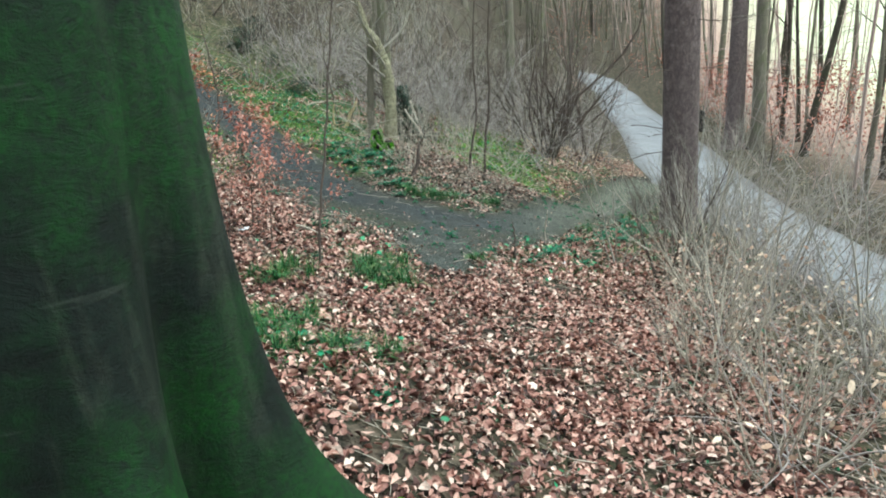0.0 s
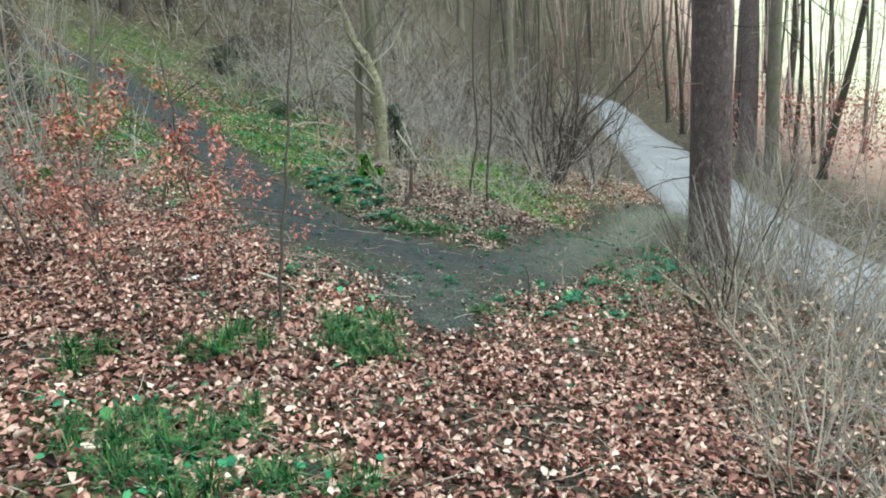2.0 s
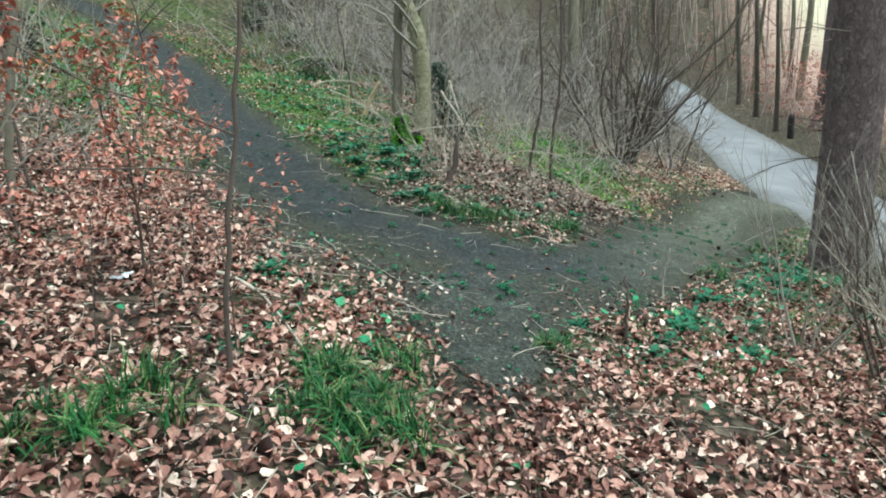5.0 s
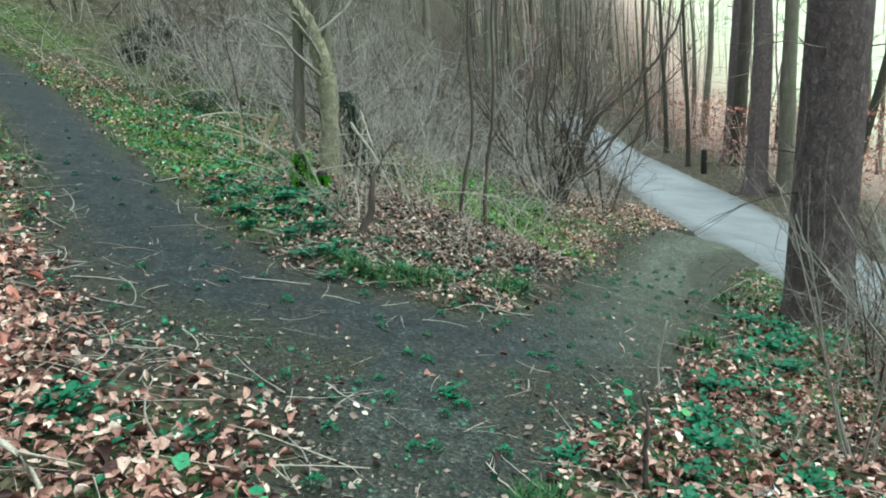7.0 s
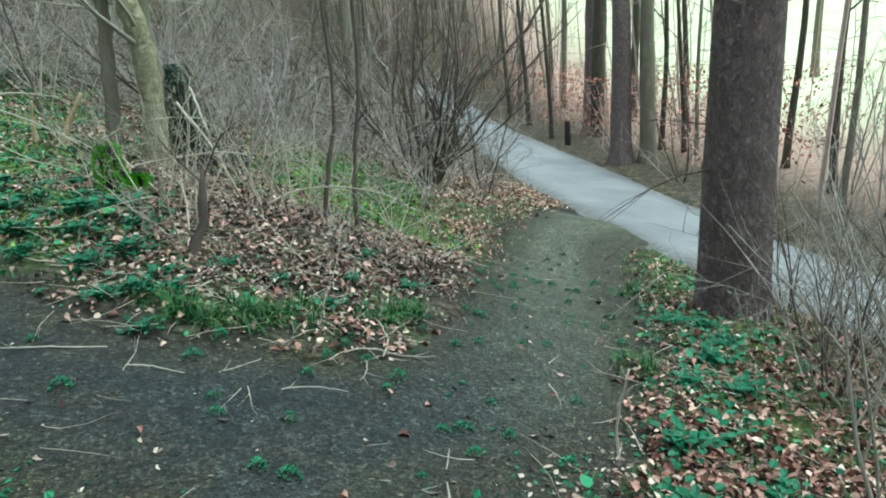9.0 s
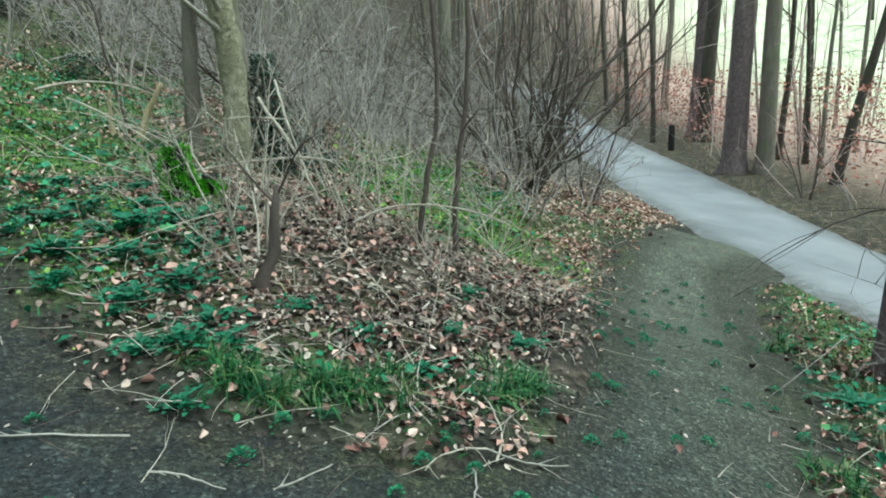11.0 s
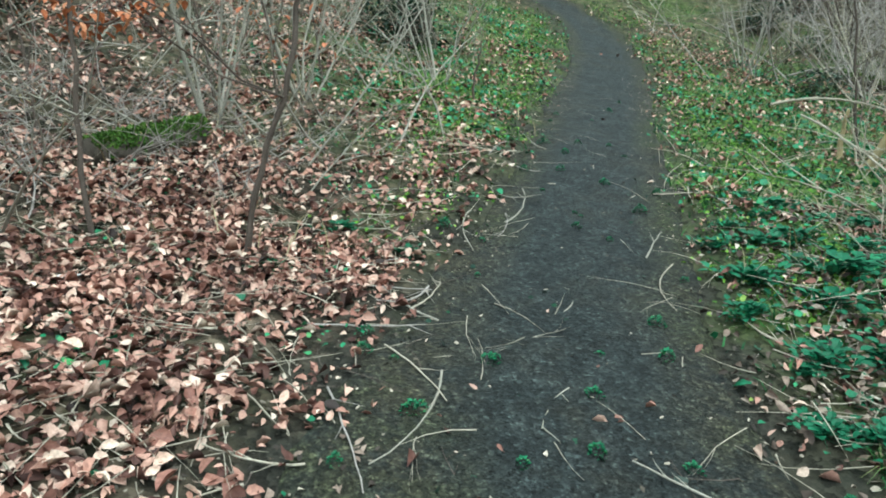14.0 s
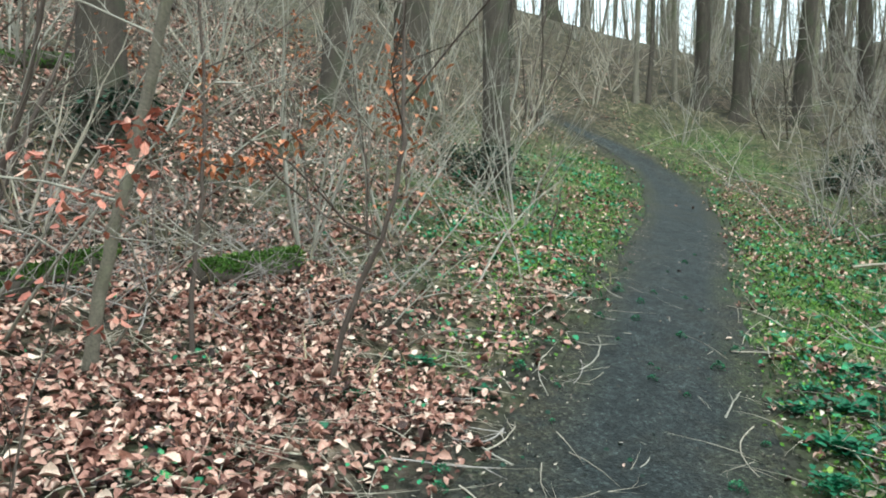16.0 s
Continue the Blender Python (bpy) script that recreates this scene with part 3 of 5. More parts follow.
def litter_here(x, y):
    clear = np.clip(open_ground(x, y), 0.005, 1)
    return clear * (1 - .85 * np.exp(-((x + 1.25) / .7) ** 2 - ((y - 8.5) / .55) ** 2)) * (along(ROAD, x, y) > 0.05) * (1 - np.where(y > 13.6, .8, .5) * greenness(x, y)) * np.clip(0.72 + 0.6 * waves(x, y, 2.1, 9.0), 0.12, 1)


def fade(x, y, box, soft=2.2):
    edge = np.minimum(np.minimum(x - box[0], box[1] - x), np.minimum(y - box[2], box[3] - y))
    return np.clip((edge + .5 * waves(x, y, 1.7, 4.0)) / soft, 0, 1)


def island(x, y):
    return np.clip(1.2 - np.hypot((x - 0.2) / 2.2, (y - 12.2) / 2.0), 0, 1) ** 0.5


vs, fs = fallen_leaves(230000, (-6.6, 4.2, -.4, 10.8), lambda x, y: litter_here(x, y) * np.maximum(fade(x, y, (-6.6, 4.2, -.4, 12.8)), 0) * np.where(y > 10.2, 1 - island(x, y), 1) * np.clip(1.3 - 0.42 * np.maximum(0, x - 0.7), 0.22, 1), (0.037, 0.066), 0.55, (0.002, 0.06), 11)
stuff("leaf_litter", vs, fs, litter_leaf, "fallen pinkish brown beech leaves covering the slope", "leaves")
vs, fs = fallen_leaves(88000, (-9.5, 6.5, 8.6, 22.0), lambda x, y: litter_here(x, y) * fade(x, y, (-9.5, 6.5, 8.6, 22)) * (1 - .6 * island(x, y)) * 1.0, (0.042, 0.072), 0.45, (0.004, 0.04), 12)
stuff("leaf_litter", vs, fs, litter_leaf, "scattered brown leaves under the shrubs", "leaves")
vs, fs = scatter_leaves(52000, (-15, 9, -9, 24), lambda x, y: np.where(open_ground(x, y) > .9, 1, 0) * litter_here(x, y) * fade(x, y, (-15, 9, -9, 24), 4), (0.038, 0.066), 0.75, (0.004, 0.05), 18, 0.62, 0.25)
stuff("leaf_litter", vs, fs, litter_leaf, "thin scatter of brown leaves over the wider wood", "leaves")
vs, fs = fallen_leaves(36000, (-18, -6, 2, 15.5), lambda x, y: litter_here(x, y) * np.clip((-5.8 - x) / 1.2, 0, 1) * fade(x, y, (-18, -6, 2, 15.5), 3), (0.05, 0.09), 0.5, (0.004, 0.05), 29)
stuff("leaf_litter", vs, fs, litter_leaf, "brown beech leaves covering the steep bank", "leaves")
vs, fs = fallen_leaves(38000, (-2.2, 3.2, 10.2, 14.6), lambda x, y: litter_here(x, y) * island(x, y), (0.032, 0.06), 0.5, (0.004, 0.04), 13)
stuff("leaf_litter", vs, fs, grey_litter_leaf, "greyish dead leaves on the mound between the paths", "leaves")
vs, fs = scatter_leaves(100000, (-9.5, 5.2, 2.0, 21.0), lambda x, y: open_ground(x, y) * np.clip(greenness(x, y) * 1.8 - 0.3, 0, 1) * np.clip(0.25 + 0.9 * waves(x, y, 3.1, 1.0), 0.06, .8), (0.025, 0.055), 0.5, (0.015, 0.07), 14, 0.95, 0.1, 0.9)
stuff("ground_ivy", vs, fs, ivy_leaf, "dark green low ivy and herbs on the path verges", "plants")
vs, fs = scatter_leaves(2500, (-4.0, 3.2, 1.5, 10.6), lambda x, y: open_ground(x, y) * np.clip(0.2 + waves(x, y, 4.1, 3.3), 0, 1) * 0.55, (0.025, 0.045), 0.6, (0.02, 0.06), 15, 0.8, 0.15, 0.9)
stuff("ground_ivy", vs, fs, ivy_leaf, "small green herb leaves poking through the litter", "plants")
vs, fs = scatter_leaves(30000, (-.6, 2.6, 14.4, 22.5), lambda x, y: open_ground(x, y) * np.clip(1.5 * np.exp(-((x - 1.0) / .95) ** 2 - ((y - 17.6) / 3.0) ** 2) * (.55 + .8 * waves(x, y, 2.7, 2.0)), 0, 1), (0.03, 0.07), 0.6, (0.0, 0.05), 16, 0.7, 0.15)
stuff("moss", vs, fs, moss_leaf, "bright green moss cushions on the mound by the hazel", "moss")
vs, fs = scatter_leaves(11000, (2.3, 5.4, 14.6, 24), lambda x, y: open_ground(x, y) * np.clip(.45 + .6 * waves(x, y, 1.9, 8.0), .08, .8), (0.03, 0.06), 0.5, (0.004, 0.03), 17, 0.6, 0.2)
stuff("leaf_litter", vs, fs, tan_leaf, "pale tan leaves strewn between the hazel and the lane", "leaves")
vs, fs = scatter_leaves(120000, (-10, -1.4, 10.6, 24), lambda x, y: open_ground(x, y) * np.clip(2.1 * np.exp(-((along(UPPER, x, y) - .5) / .6) ** 2) * greenness(x, y) * (.5 + .9 * waves(x, y, 2.3, 1.5)), 0, .9), (0.015, 0.034), 0.7, (0.0, 0.03), 19, 0.7, 0.15)
stuff("moss", vs, fs, moss_leaf, "yellow-green moss along the verge of the upper path", "moss")
vs, fs = scatter_leaves(9000, (-5.6, -1.2, 7.6, 13), lambda x, y: open_ground(x, y) * np.clip(1.2 * waves(x, y, 3.3, 5.0) - .25, 0, .8), (0.018, 0.036), 0.6, (0.01, 0.05), 20, 0.8, 0.15, 0.9)
stuff("ground_ivy", vs, fs, ivy_leaf, "green herbs coming up through the leaves of the bank", "plants")


def blades(n_try, box, keep, height, seed, lean=0.5, width=0.006):
    """Upright grass blades, each a narrow bent strip."""
    g = np.random.default_rng(seed)
    x, y = g.uniform(box[0], box[1], n_try), g.uniform(box[2], box[3], n_try)
    ok = g.random(n_try) < keep(x, y)
    x, y = x[ok], y[ok]
    n = len(x)
    o = np.stack([x, y, surface(x, y) - 0.005], -1)
    w = g.uniform(0, math.tau, n)
    s = np.stack([np.cos(w), np.sin(w), 0 * w], -1) * width
    L = g.uniform(height[0], height[1], n)[:, None]
    t = np.stack([g.normal(0, lean, n), g.normal(0, lean, n), np.ones(n)], -1)
    t /= np.linalg.norm(t, axis=1)[:, None]
    bend = np.stack([t[:, 0] * 1.2, t[:, 1] * 1.2, t[:, 2] * 0.35], -1)
    m = o + t * L * 0.55
    vs = np.stack([o - s, o + s, m + s * .8, m - s * .8, m + bend * L * .5 + s * .15, m + bend * L * .5 - s * .15], 1).reshape(-1, 3)
    k = np.arange(n)[:, None] * 6
    return vs, np.concatenate([k + np.array([[0, 1, 2, 3]]), k + np.array([[3, 2, 4, 5]])])


vs, fs = blades(170000, (-10, 5.2, 3.0, 24.0), lambda x, y: open_ground(x, y) * np.clip(greenness(x, y) * 1.8 - 0.3, 0, 1), (0.03, 0.11), 21, 0.8)
stuff("grass", vs, fs, grass_blade, "short green grass along the path edges", "grass")
vs, fs = blades(45000, (-16, 12, 3.0, 30.0), lambda x, y: open_ground(x, y) * np.clip(0.1 + 0.3 * greenness(x, y) + 0.35 * waves(x, y, 1.3, 2.2), 0, 1) * (np.hypot(x, y - 7) > 4.5) * (1 - .8 * island(x, y)) * (1 - .8 * np.exp(-((x - .9) / 1.6) ** 2 - ((y - 16) / 2) ** 2)), (0.1, 0.35), 22, 0.55, 0.004)
stuff("dry_grass", vs, fs, dry_grass, "bleached dry grass stalks among the shrubs", "grass")


# ---- trees ----
def big_beech():
    """The old beech beside the trail: smooth trunk, flaring into buttress roots."""
    g = random.Random(5)
    roots = [(0.1, 0.34), (-0.85, 0.42), (1.2, 0.25), (2.4, 0.4), (3.5, 0.4), (4.4, 0.4)]
    sides, vs, fs = 96, [], []
    rings = [-0.5, -0.3, -0.15, 0, 0.08, 0.16, 0.25, 0.35, 0.46, 0.58, 0.72, 0.9, 1.1, 1.35, 1.6, 1.9, 2.3, 2.8, 3.5, 4.5, 6, 8, 11]
    for h in rings:
        for k in range(sides):
            w = math.tau * k / sides
            r = 0.56 - 0.012 * max(0, h - 1)
            flare = math.exp(-max(h, 0) / 0.33)
            for a, amp in roots:
                d = abs((w - a + math.pi) % math.tau - math.pi)
                r += amp * (1.15 if a < .2 else .95) * flare * math.exp(-(d / (0.2 + 0.1 * flare)) ** 2) + 0.035 * math.exp(-(d / 0.25) ** 2) * math.exp(-max(h, 0) / 2.0)
            r += 0.06 * flare + 0.012 * math.sin(5 * w + 2 * h) + 0.008 * math.sin(11 * w - 3 * h)
            r -= 0.24 * math.exp(-((w - math.tau + 0.42) / 0.12) ** 2) * math.exp(-max(h, 0) / 0.8) * (h < 3)
            vs.append((r * math.cos(w) + 0.03 * h, r * math.sin(w), h - (0.12 * max(0, r - 0.6) * math.cos(w) * 2.6 if h < 1 else 0)))
    n = len(rings)
    for i in range(n - 1):
        for k in range(sides):
            l = (k + 1) % sides
            fs.append((i * sides + k, i * sides + l, (i + 1) * sides + l, (i + 1) * sides + k))
    tree = tagged(new("beech_tree"), "huge old beech, dark mossy bark and spreading roots, beside the trail", "tree")
    tree.location = ground_point(*BEECH)
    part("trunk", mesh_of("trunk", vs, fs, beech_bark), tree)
    t = Tubes(6)
    for k in range(9):
        w = k * 2.4
        t.grow(Vector((0.25, 0.1, 7 + k * 0.5)), Vector((math.cos(w), math.sin(w), 0.7)), 5.5, 0.16, 2, 5, 6, 0.2, 0.3, 0.8)
    part("crown", t.mesh("crown", grey_bark), tree)
    t = Tubes(8)
    for k in range(420):
        w, h = g.uniform(-2.4, 0.2), abs(g.gauss(0, 0.16))
        r = 0.72 + 0.5 * math.exp(-h / 0.3) * g.random()
        t.leaf(Vector((r * math.cos(w), r * math.sin(w), h * 0.6 - 0.15)), Vector((math.cos(w + g.uniform(-1, 1)), math.sin(w + g.uniform(-1, 1)), 0.5)), Vector((0, 0, 1)), g.uniform(0.03, 0.06), 0.7)
    tagged(part("moss", t.mesh("moss", lime_leaf), tree, "bright green moss tufts at the root"), kind="stuff")


def tree_kind(seed, height, r, mat, crown_from, limbs, limb_len, twig_mat, lean=0.02, dead=0, conifer=False, flare=0.4):
    """One tree as (trunk mesh, crown mesh)."""
    t = Tubes(seed)
    g = t.rng
    pts, p, n = [], Vector((0, 0, -0.4)), 14
    off = Vector((g.uniform(-lean, lean), g.uniform(-lean, lean), 1))
    hs = [-0.4, -0.1, 0.05, 0.2, 0.45, 0.9, 1.6] + [1.6 + (height - 1.6) * (i / 10) for i in range(1, 11)]
    for h in hs:
        pts.append(Vector((off.x * h + 0.04 * math.sin(h * 0.9 + seed), off.y * h + 0.04 * math.cos(h * 0.7 + seed), h)))
    radii = [r * (1 - 0.85 * max(0, h) / height) * (1 + flare * math.exp(-max(h, 0) / 0.25)) for h in hs]
    sides = 16
    t.tube(pts, radii, sides)
    for i, v in enumerate(t.v):
        c = pts[i // sides]
        h = hs[i // sides]
        w = math.atan2(v.y - c.y, v.x - c.x)
        k = 1 + (0.05 * math.sin(3 * w + seed) + 0.03 * math.sin(7 * w + seed * 2 + h)) + 0.3 * flare * math.exp(-max(h, 0) / 0.25) * math.sin(4 * w + seed)
        t.v[i] = c + (v - c) * k
    c = Tubes(seed + 1)
    for k in range(limbs):
        h = crown_from + (height - crown_from) * (k + c.rng.random()) / limbs
        w = c.rng.uniform(0, math.tau)
        at = Vector((off.x * h, off.y * h, h))
        s = 1 - 0.6 * (h - crown_from) / (height - crown_from)
        c.grow(at, Vector((math.cos(w), math.sin(w), -0.15 if conifer else 0.8)), limb_len * s, r * 0.22 * s + 0.01, 1, 3, 3, 0.16, -0.1 if conifer else 0.25, 0.75)
    for k in range(dead):
        h = c.rng.uniform(1.2, crown_from)
        w = c.rng.uniform(0, math.tau)
        c.grow(Vector((off.x * h, off.y * h, h)), Vector((math.cos(w), math.sin(w), 0.05)), c.rng.uniform(0.5, 1.6), 0.012, 1, 4, 3, 0.2, -0.1, 0.7)
    return t.mesh("trunk", mat), c.mesh("crown", twig_mat)


def plant_tree(kind, x, y, turn=0.0, size=1.0, lean=(0, 0), label="", name="tree", group=""):
    ob = tagged(new(name), label, "tree", group)
    ob.matrix_basis = Matrix.Translation(ground_point(x, y)) @ pose(0, 0, 0, lean[0], lean[1], turn) @ Matrix.Scale(size, 4)
    part("trunk", kind[0], ob)
    part("crown", kind[1], ob)
    return ob


big_beech()
SPRUCE = tree_kind(31, 24, 0.33, spruce_bark, 7, 26, 2.6, dark_twig, 0.004, 26, True, 0.14)
plant_tree(SPRUCE, 4.1, 12.25, 40, 1.0, (0, -1.6), "tall spruce with rough reddish brown bark beside the lane", "spruce_tree")

KINDS = [tree_kind(40 + i, h, r, m, cf, 6, ll, tw, ln, dd) for i, (h, r, m, cf, ll, tw, ln, dd) in enumerate([
    (19, 0.30, dark_bark, 7, 3.6, dark_twig, 0.02, 6), (17, 0.22, grey_bark, 6, 3.2, twig_bark, 0.03, 8), (15, 0.12, dark_bark, 5, 2.2, dark_twig, 0.04, 6),
    (12, 0.075, grey_bark, 3.5, 1.8, twig_bark, 0.05, 6), (20, 0.40, spruce_bark, 8, 3.0, dark_twig, 0.01, 10), (9, 0.045, dark_bark, 2.2, 1.4, dark_twig, 0.06, 5)])]
WOOD = "trees of the winter wood"
SLENDER = [(13.9, 42.2, 2, 1.1, 1), (12.7, 36.4, 2, .9, 0), (14.7, 47.4, 2, 1.2, 1), (14.2, 29.6, 2, .9, 2), (14.2, 28.2, 2, .75, 3), (13.95, 27.2, 3, 1.0, 2), (12.5, 19.8, 2, .8, 3), (10.8, 17.8, 3, 1.0, 4), (11.6, 17.3, 2, .8, 5), (14.2, 23.2, 2, .9, 2), (17.5, 33, 2, 1.1, 1), (19, 40, 0, .8, 1), (17, 29.5, 3, 1.2, 2)]
for x, y, k, s, ly in [(-7.9, 14.9, 0, 0.72, 3), (-7.8, 9.66, 0, 0.8, 3), (-10.1, 13.5, 0, 0.85, 0), (-11.0, 25.0, 0, 0.7, 0), (-10.0, 25.3, 0, 0.7, 2), (-8.85, 26.2, 0, 0.75, 2), (-8.6, 29.2, 0, 0.7, 0), (-9.3, 27.6, 1, 0.8, 1), (-10.9, 27.6, 1, 0.7, 0), (-7.6, 28.4, 1, 0.8, 1), (-6.8, 30.5, 0, 0.7, 0), (-11.7, 23.2, 3, 1.0, 2), (-11.5, 24.6, 3, 0.9, 3),
                       (11.2, 27.3, 4, 0.9, 2), (11.9, 26.9, 1, 1.2, 2), (15.0, 37, 4, 1.0, 2), (12.7, 24.7, 2, 1.1, 8), (14.6, 35.5, 0, 1.1, 1), (8.6, 11.6, 2, 1.0, 4), (9.3, 13.4, 3, 1.1, 2), (2.35, 26.0, 1, 0.85, 1)] + SLENDER:
    plant_tree(KINDS[k], x, y, (x * 37 + y * 53) % 360, s, (0, ly), "tall leafless tree with dark furrowed bark", "tree", WOOD)
rng = random.Random(77)
count = 0
while count < 180:
    x, y = rng.uniform(-55, 60), rng.uniform(-25, 85)
    near = math.hypot(x + 0.2, y - 8)
    if near < 11 or float(paths(x, y)) < 1.2 or float(along(ROAD, x, y)) < 1.3 or (x > 7 + 0.22 * y and rng.random() < 0.82):
        continue
    if -9 < x < 6 and y < 50 and rng.random() < .75:
        continue
    if -6 < x < 5 and y < 22 or -8 < x < 0 and y < 36 and rng.random() < .5 or near > 45 and rng.random() < 0.5:
        continue
    k = rng.choice([0, 1, 1, 2, 2, 2, 3, 3, 5, 4] if x > 4 else [1, 3, 3, 5, 5] if x > -8 and y < 52 else [0, 0, 1, 1, 2, 3, 5])
    plant_tree(KINDS[k], x, y, rng.uniform(0, 360), rng.uniform(0.8, 1.2), (rng.uniform(-3, 3), rng.uniform(-3, 3)), "slender leafless tree of the winter wood", "tree", WOOD)
    count += 1


# ---- shrubs ----
def shrub_kind(seed, stems, height, r, mat, spread, kids, depth=2, leaves=None, leaf_n=0, lift=0.25, foot=0.18, bend=0.16):
    out, tips = [], []
    for k in range(stems):
        t = Tubes(seed * 31 + k)
        w = math.tau * k / stems + t.rng.uniform(-0.4, 0.4)
        out_ = t.rng.uniform(0.3, 1.0) * spread
        t.grow(Vector((math.cos(w) * foot * t.rng.random(), math.sin(w) * foot * t.rng.random(), -0.08)), Vector((math.cos(w) * out_, math.sin(w) * out_, 1)), height * t.rng.uniform(0.65, 1.1), r * t.rng.uniform(0.6, 1.1), depth, kids, 4, bend, lift, 0.75, tips, 0.2, 6, 0.48)
        out.append(t.mesh("stem", mat))
    fol = None
    if leaves:
        t = Tubes(seed + 5)
        for q in t.rng.sample(tips, min(leaf_n, len(tips))):
            for j in range(t.rng.choice([1, 2, 3])):
                d = Vector((t.rng.uniform(-1, 1), t.rng.uniform(-1, 1), t.rng.uniform(-0.9, 0.3)))
                t.leaf(q + d * 0.02, d, Vector((0, 0, 1)), t.rng.uniform(0.035, 0.065), 0.5, t.rng.uniform(-0.2, 0.25))
        fol = t.mesh("foliage", leaves, False)
    return out, fol


def plant_shrub(kind, x, y, turn, size, name, label, group="", lean=(0, 0)):
    ob = tagged(new(name), label, "shrub", group)
    ob.matrix_basis = Matrix.Translation(ground_point(x, y)) @ pose(0, 0, 0, lean[0], lean[1], turn) @ Matrix.Scale(size, 4)
    for me in kind[0]:
        part("stem", me, ob)
    if kind[1]:
        part("foliage", kind[1], ob)
    return ob


HAZEL = shrub_kind(3, 17, 4.0, 0.045, dark_twig, 0.8, 8, 2, foot=0.34, lift=0.1, bend=0.26)
plant_shrub(HAZEL, 2.65, 19.0, 0, 1.0, "hazel_bush", "multi-stemmed dark leafless hazel at the lane's edge")
hazel = [o for o in scene.objects if o.name.startswith("hazel_bush")][0]
t = Tubes(37)
bough = [Vector(p) for p in ((0, 0, 0), (.45, .05, .8), (.9, .1, 1.6), (1.6, .1, 2.15), (2.1, .05, 2.6), (2.5, 0, 3.2), (2.7, 0, 3.9), (2.75, .1, 4.6))]
t.tube(bough, [.045, .04, .036, .032, .028, .024, .018, .008], 7)
for k in range(22):
    i = 1 + k % 6
    t.grow(bough[i].lerp(bough[i + 1], t.rng.random()), Vector((t.rng.uniform(-.3, 1), t.rng.uniform(-.7, .7), t.rng.uniform(0, 1))), t.rng.uniform(.5, 1.3), .01, 1, 4, 4, .25, .1, .8)
part("bough", t.mesh("bough", dark_twig), hazel, "long dark bough arching out to one side")
BARE = [shrub_kind(10, 5, 2.6, 0.022, twig_bark, 0.7, 6), shrub_kind(11, 5, 2.0, 0.018, dry_stem, 0.9, 6), shrub_kind(12, 4, 3.2, 0.026, dark_twig, 0.5, 6), shrub_kind(13, 6, 1.3, 0.011, dry_stem, 1.1, 6), shrub_kind(14, 5, 1.4, 0.011, dry_stem, 1.0, 6, 2, tan_leaf, 16)]
RUST = [shrub_kind(20, 1, 2.0, 0.014, dark_twig, 0.1, 9, 2, pink_leaf, 330, 0.4), shrub_kind(21, 1, 1.6, 0.011, dark_twig, 0.15, 8, 2, pink_leaf, 260, 0.4), shrub_kind(22, 1, 2.2, 0.016, dark_twig, 0.25, 7, 2, rust_leaf, 75, 0.3)]
SAPLINGS = "young beeches holding their dead leaves"
for x, y, k, s in [(-2.53, 7.76, 0, 1.0), (-3.5, 6.6, 1, 1.1), (-2.2, 5.9, 1, .8), (-1.47, 6.8, 1, .75), (-3.8, 7.6, 0, 1.1), (-4.7, 8.2, 0, .6), (-4.2, 6.2, 0, 1.1), (-5.2, 7.4, 0, 1.0), (-2.9, 5.2, 1, .7), (-3.0, 7.0, 1, .9), (-2.1, 7.1, 1, .8), (-3.4, 8.0, 0, .95), (-4.7, 6.9, 1, 1.0), (-3.7, 5.6, 1, .9), (-2.7, 6.5, 0, .75), (-3.2, 7.4, 1, 1.0), (-2.35, 8.3, 1, .75), (-4.0, 7.0, 0, .9), (-4.6, 7.4, 1, .9), (-3.7, 7.9, 0, .7), (-2.0, 6.4, 1, .6)]:
    plant_shrub(RUST[k], x, y, (x * 91 + y * 37) % 360, s, "beech_sapling", "young beech with pinkish brown dead leaves still on its twigs", SAPLINGS)
for x, y, k, s in [(-5.2, 11.2, 2, .8), (-5.9, 11.0, 2, .8), (-6.4, 12.4, 2, .8), (-5.6, 9.6, 2, .9)]:
    plant_shrub(RUST[k], x, y, (x * 91 + y * 37) % 360, s, "beech_sapling", "thin beech sapling with clinging orange-brown leaves", SAPLINGS)
BUSHES = "leafless undergrowth"
rng = random.Random(99)
count = 0
while count < 90:
    x, y = rng.uniform(-16, 13), rng.uniform(5, 32)
    near = math.hypot(x + 0.2, y - 8)
    if float(paths(x, y)) < 0.7 or float(along(ROAD, x, y)) < 0.8 or near < 4.8 or (-3.2 < x < 4.2 and y < 17.6) or (-4.5 < x < -3 and y < 12):
        continue
    if ((x + 3.4) / 1.9) ** 2 + ((y - 16) / 3.6) ** 2 < 1:
        continue
    if -9 < x < -4 and y > 13.5 and rng.random() < .6 or x > 8 and rng.random() < .4:
        continue
    plant_shrub(BARE[rng.choice([0, 0, 1, 1, 2])], x, y, rng.uniform(0, 360), rng.uniform(0.7, 1.25), "bare_shrub", "leafless grey-brown shrub of fine tangled twigs", BUSHES)
    count += 1
